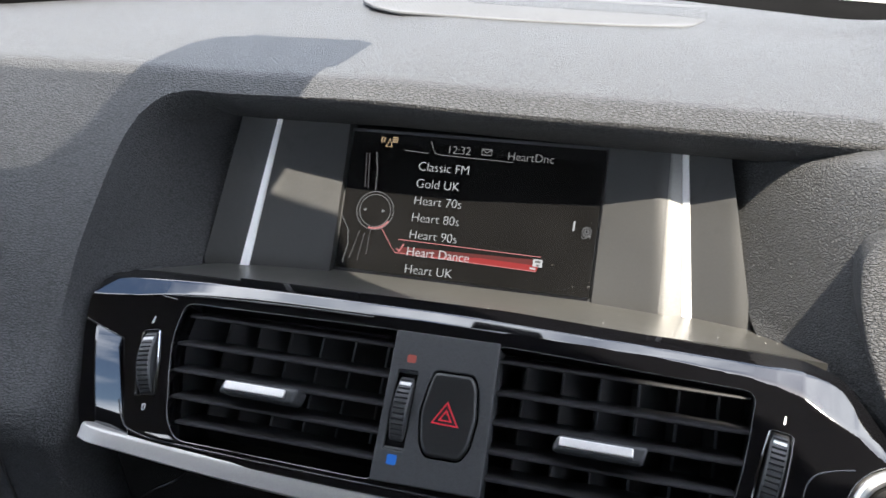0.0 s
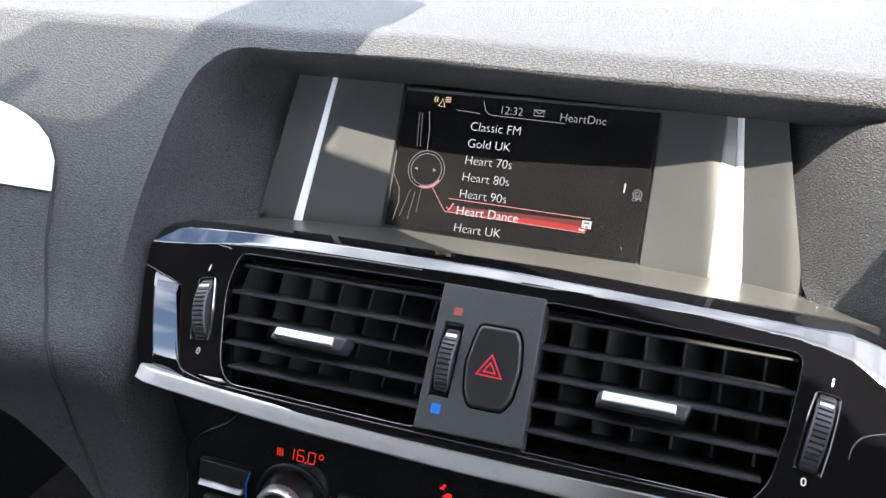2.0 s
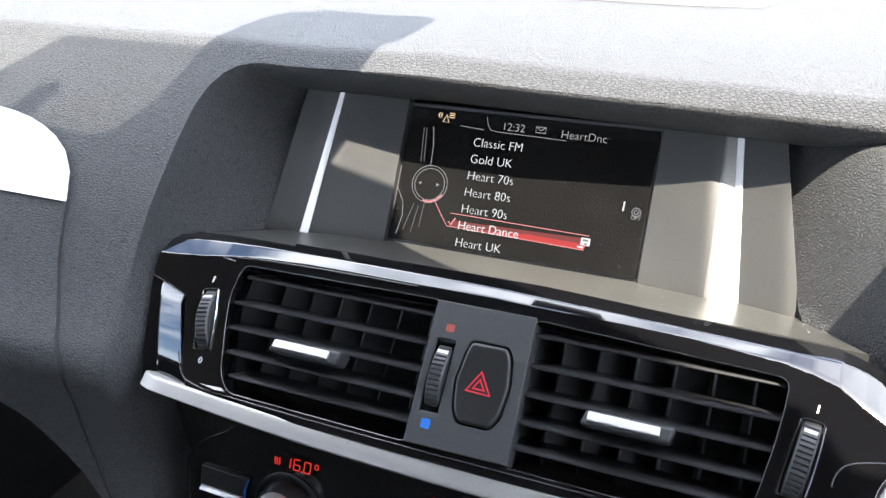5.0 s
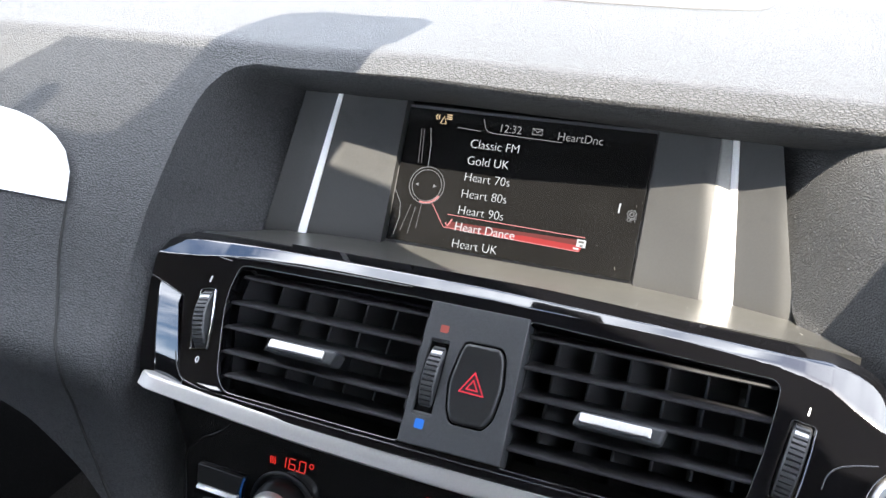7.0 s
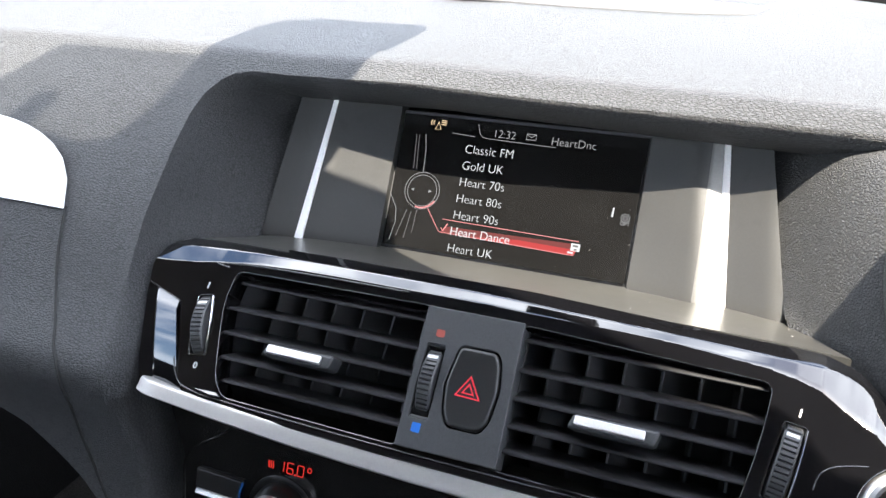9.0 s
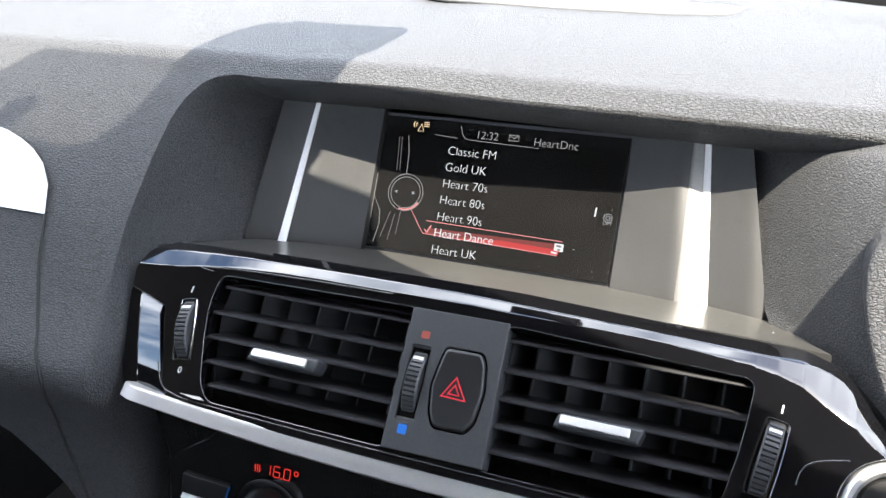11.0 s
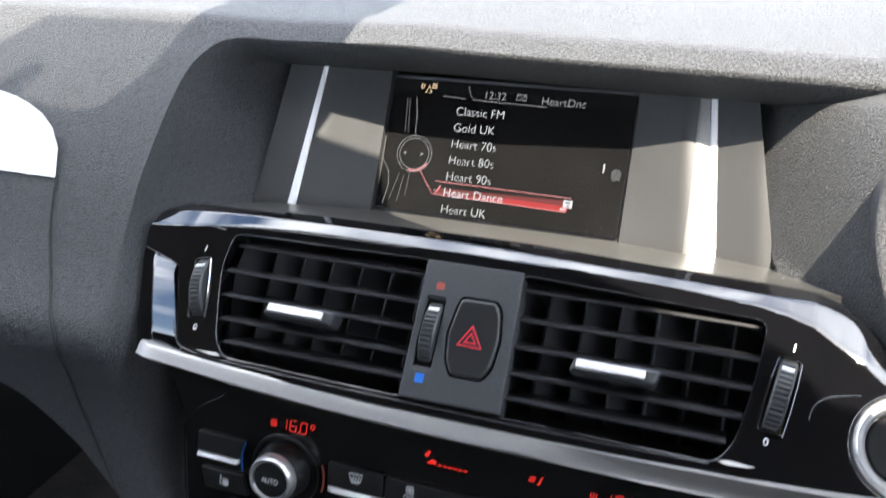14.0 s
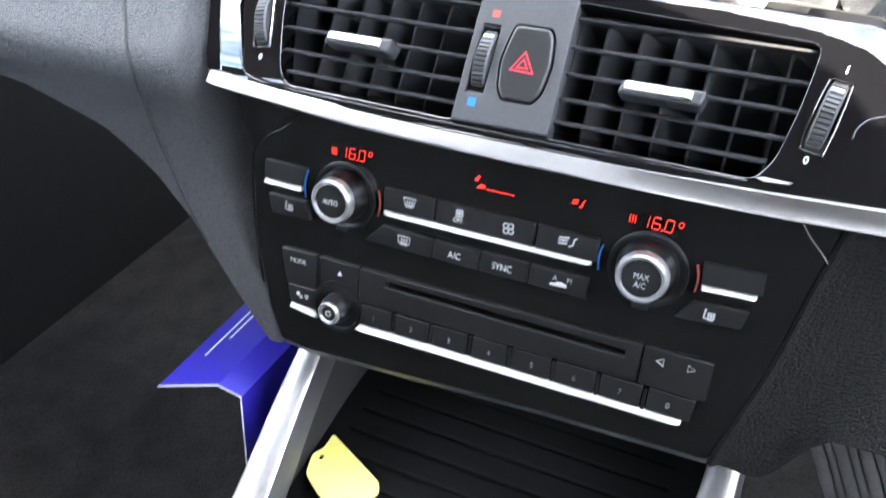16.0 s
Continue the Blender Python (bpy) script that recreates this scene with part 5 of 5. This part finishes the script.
def binnacle():
    """The rounded end of the instrument hood beside the screen's recess."""
    ob = thing("instrument_hood", "charcoal grained hood around the driver's instruments", "instrument hood")
    bm = bmesh.new()
    rows = []
    # its end towards the screen, from the top down: (x, z); the lip slopes back as it rises
    end = resampled(smooth_line([(0.214, 0, 0.0735), (0.206, 0, 0.0720), (0.196, 0, 0.0675), (0.1872, 0, 0.0570), (0.1858, 0, 0.0430), (0.1900, 0, 0.0250), (0.1985, 0, 0.0080), (0.206, 0, 0.0020), (0.214, 0, 0.0005)], 8), 48)
    for p in end:
        y = -0.040 - 0.75 * (0.067 - p.z)
        row = [Vector((p.x + 0.002, 0.02, p.z)), Vector((p.x, y + 0.020, p.z))]
        for k in range(7):
            a = math.pi / 2 * k / 6
            row.append(Vector((p.x + 0.004 * (1 - math.cos(a)), y + 0.004 * (1 - math.sin(a)), p.z)))
        for k in range(1, 11):
            g = (k / 10) ** 1.8
            row.append(Vector((p.x + 0.004 + 0.30 * g, y - 0.01 * g, p.z + (p.z - 0.037) * 0.8 * g)))
        rows.append(row)
    grid(bm, rows)
    part("lip", bm, LEATHER, ob, smooth=70)
    bm = bmesh.new()
    grid(bm, [[Vector((0.212 + 0.3 * g, y, z)) for g in (0, 0.5, 1.0)] for y, z in ((0.02, 0.074), (-0.035, 0.0725), (-0.030, 0.040), (-0.080, 0.001), (0.02, 0.0))])
    part("core", bm, BLACK, ob, "dark body behind the lip")


def driver_side():
    ob = thing("knee_panel", "grained black plastic panel beside the driver's knee", "panel", kind="structure")
    bm = bmesh.new()
    edge = [(0.182, -0.114, -0.045), (0.1775, -0.118, -0.060), (0.1705, -0.126, -0.092), (0.1635, -0.135, -0.129), (0.1545, -0.143, -0.162), (0.1475, -0.150, -0.190)]
    edge = resampled(smooth_line(edge, 6), 24)
    rows = []
    for i, p in enumerate(edge):
        f = i / 23
        row = [p + Vector((-0.002, 0.012, 0)), p + Vector((-0.0012, 0.001, 0)), p + Vector((0.0006, -0.0012, 0))]
        for d in (0.004, 0.009, 0.014, 0.019, 0.024, 0.029, 0.034, 0.040, 0.048, 0.060, 0.085, 0.13, 0.20, 0.30):
            g = (d / 0.30) ** 0.667
            row.append(p + Vector((0.0006 + d, 0.030 * g - 0.05 * g * g, f * f * (-0.006 * eased(d / 0.02) + 0.036 * eased((d - 0.022) / 0.026) + 0.020 * g))))
        rows.append(row)
    rows.append([v + Vector((0, 0.012, -0.004)) for v in rows[-1]])
    rows.append([v + Vector((0, 0.10, 0.02)) for v in rows[-1]])
    grid(bm, rows)
    part("panel", bm, KNEE, ob, smooth=60)
    pedal = thing("pedal", "ribbed grey rubber pedal in the driver's footwell", "pedal")
    bm = box(0.0, 0.10, -0.20, 0.0, -0.012, 0.0, 0.004)
    lean = Matrix.Translation((0.219, 0.16, -0.450)) @ Matrix.Rotation(radians(-20), 4, "Y") @ Matrix.Rotation(radians(70), 4, "X") @ Matrix.Rotation(radians(9), 4, "Z")
    bmesh.ops.transform(bm, matrix=lean, verts=bm.verts)
    part("pad", bm, BLACK, pedal)
    x = 0.001
    for k in range(10):
        wide = 0.0062 if k % 2 else 0.0105
        bm = box(x, x + wide, -0.196, -0.002, 0.0, 0.006, 0.0012)
        bmesh.ops.transform(bm, matrix=lean, verts=bm.verts)
        part("rib", bm, PEDAL, pedal)
        x += wide + 0.0016


# ---- the car around ----
def cabin():
    def sheet(name, corners, mat, label, category, depth):
        """A flat board of some thickness."""
        bm = bmesh.new()
        top = [Vector(c) for c in corners]
        grid(bm, [top, [p + Vector(depth) for p in top]], close=True)
        bm.faces.new([v for v in bm.verts][:len(top)])
        bm.faces.new([v for v in bm.verts][len(top):])
        bmesh.ops.recalc_face_normals(bm, faces=bm.faces)
        me = bpy.data.meshes.new(name)
        bm.to_mesh(me)
        bm.free()
        ob = mesh_ob(name, me, mat, None, smooth=0)
        return tagged(ob, label, category, kind="structure")

    sheet("floor", [(-0.75, 0.5, -0.62), (0.75, 0.5, -0.62), (0.75, -2.0, -0.62), (-0.75, -2.0, -0.62)], FLOORMAT, "dark carpet of the car's floor", "floor", (0, 0, -0.03))
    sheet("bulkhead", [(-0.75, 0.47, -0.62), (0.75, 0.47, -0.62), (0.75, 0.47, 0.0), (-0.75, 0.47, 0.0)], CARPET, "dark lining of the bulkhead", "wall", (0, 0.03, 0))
    sheet("wall_rear", [(-0.75, -2.0, -0.62), (0.75, -2.0, -0.62), (0.75, -2.0, 0.12), (-0.75, -2.0, 0.12)], DOORCARD, "dark rear wall of the cabin", "wall", (0, -0.03, 0))
    sheet("ceiling", [tuple(p) for p in ROOF], HEADLINER, "grey cloth headliner, out of view, its front edge cut to shape the sunlight", "ceiling", (0, 0, 0.003))
    # unseen half-clear sheet, added to cast the half shadow on the dashboard
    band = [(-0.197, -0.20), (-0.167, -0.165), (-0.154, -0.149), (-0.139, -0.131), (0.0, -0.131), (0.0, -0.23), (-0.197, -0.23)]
    sheet("sun_dimmer", [(x, y, 0.484) for x, y in band], SUN_DIMMER, "unseen half-clear sheet added to dim the sunlight on the dashboard", "windscreen band", (0, 0, 0.001))
    # added wall, out of view, that keeps rear window light off the dashboard
    sheet("light_stop_wall", [(-0.75, -1.0, -0.62), (0.75, -1.0, -0.62), (0.75, -1.13, 0.21), (-0.75, -1.13, 0.21)], DOORCARD, "unseen dark wall added to hold back light from the rear of the cabin", "wall", (0, -0.05, 0))
    for name, x, s in (("door_1", -0.75, -1), ("door_2", 0.75, 1)):
        sheet(name, [(x, 0.47, -0.62), (x, 0.47, 0.10), (x, -2.0, 0.13), (x, -2.0, -0.62)], DOORCARD, "dark lining of a car door", "door", (0.04 * s, 0, 0))
        sheet("pillar", [(x, 0.47, 0.09), (x, 0.41, 0.09), (x, -0.32, 0.485), (x, -0.17, 0.485)], HEADLINER, "grey windscreen pillar", "pillar", (0.05 * s, 0, 0))
        sheet("pillar", [(x, -0.85, 0.12), (x, -1.02, 0.12), (x, -1.08, 0.485), (x, -0.95, 0.485)], DOORCARD, "dark lining behind the front door", "pillar", (0.05 * s, 0, 0))
    bm = bmesh.new()
    xs = [-0.75 + 1.5 * i / 60 for i in range(61)]
    grid(bm, [[Vector((x, windscreen(x) + d, z - 0.028 * max(-0.2, min(0.2, x)) - 0.10 * max(0, abs(x) - 0.3) ** 2)) for x in xs] for d, z in ((-0.004, 0.085), (-0.004, 0.1212), (0.002, 0.1228), (0.060, 0.1265), (0.075, 0.1265), (0.080, 0.05))])
    me = bpy.data.meshes.new("cowl")
    bmesh.ops.recalc_face_normals(bm, faces=bm.faces)
    bm.to_mesh(me)
    bm.free()
    tagged(mesh_ob("cowl", me, COWL, None), "black edge at the foot of the windscreen", "trim", kind="structure")
    sheet("ground", [(-60, 90, -1.05), (60, 90, -1.05), (60, -60, -1.05), (-60, -60, -1.05)], CONCRETE, "pale concrete yard around the car", "ground", (0, 0, -0.1))


def rear_view_mirror():
    """Seen only as a dark break in the bright bevel above the vents."""
    ob = thing("rear_view_mirror", "black rear-view mirror housing hanging below the headliner", "mirror", Matrix.Translation((-0.010, -0.029, 0.352)))
    mesh_ob("housing", slab([rounded([(-31, -27), (31, -27), (32.5, 29), (-31, 31)], 6, 4)], -0.012, 0.010, 0.004, 3), BUTTONCAP, ob)
    part("stem", box(0.002, 0.018, -0.028, -0.012, 0.009, 0.128, 0.003), BUTTONCAP, ob)


# The unseen headliner ends at the windscreen, its edge cut to cast the dashboard's shadow outlines, with the foot of
# the mirror in its middle: (x, y)
ROOF_EDGE = [(-0.75, -0.18), (-0.137, -0.192), (-0.1306, -0.1760), (-0.1255, -0.1692), (-0.1150, -0.1668), (-0.1095, -0.1720), (-0.1127, -0.1800), (-0.116, -0.193), (-0.07, -0.199), (-0.048, -0.194), (-0.036, -0.170), (-0.032, -0.125), (-0.030, -0.075), (-0.020, -0.053), (0.010, -0.047), (0.045, -0.051), (0.070, -0.060), (0.073, -0.10),
             (0.074, -0.135), (0.072, -0.150), (0.118, -0.152), (0.150, -0.185), (0.190, -0.216), (0.24, -0.236), (0.30, -0.250), (0.36, -0.262), (0.385, -0.280), (0.415, -0.281), (0.75, -0.285)]
ROOF = [(x, y, 0.48) for x, y in ROOF_EDGE] + [(0.75, -1.75, 0.48), (-0.75, -1.75, 0.48)]

dashboard()
screen_unit()
shelf()
vents()
start_button()
fascia()
climate()
radio()
console()
blue_card()
yellow_tag()
driver_side()
binnacle()
rear_view_mirror()
cabin()
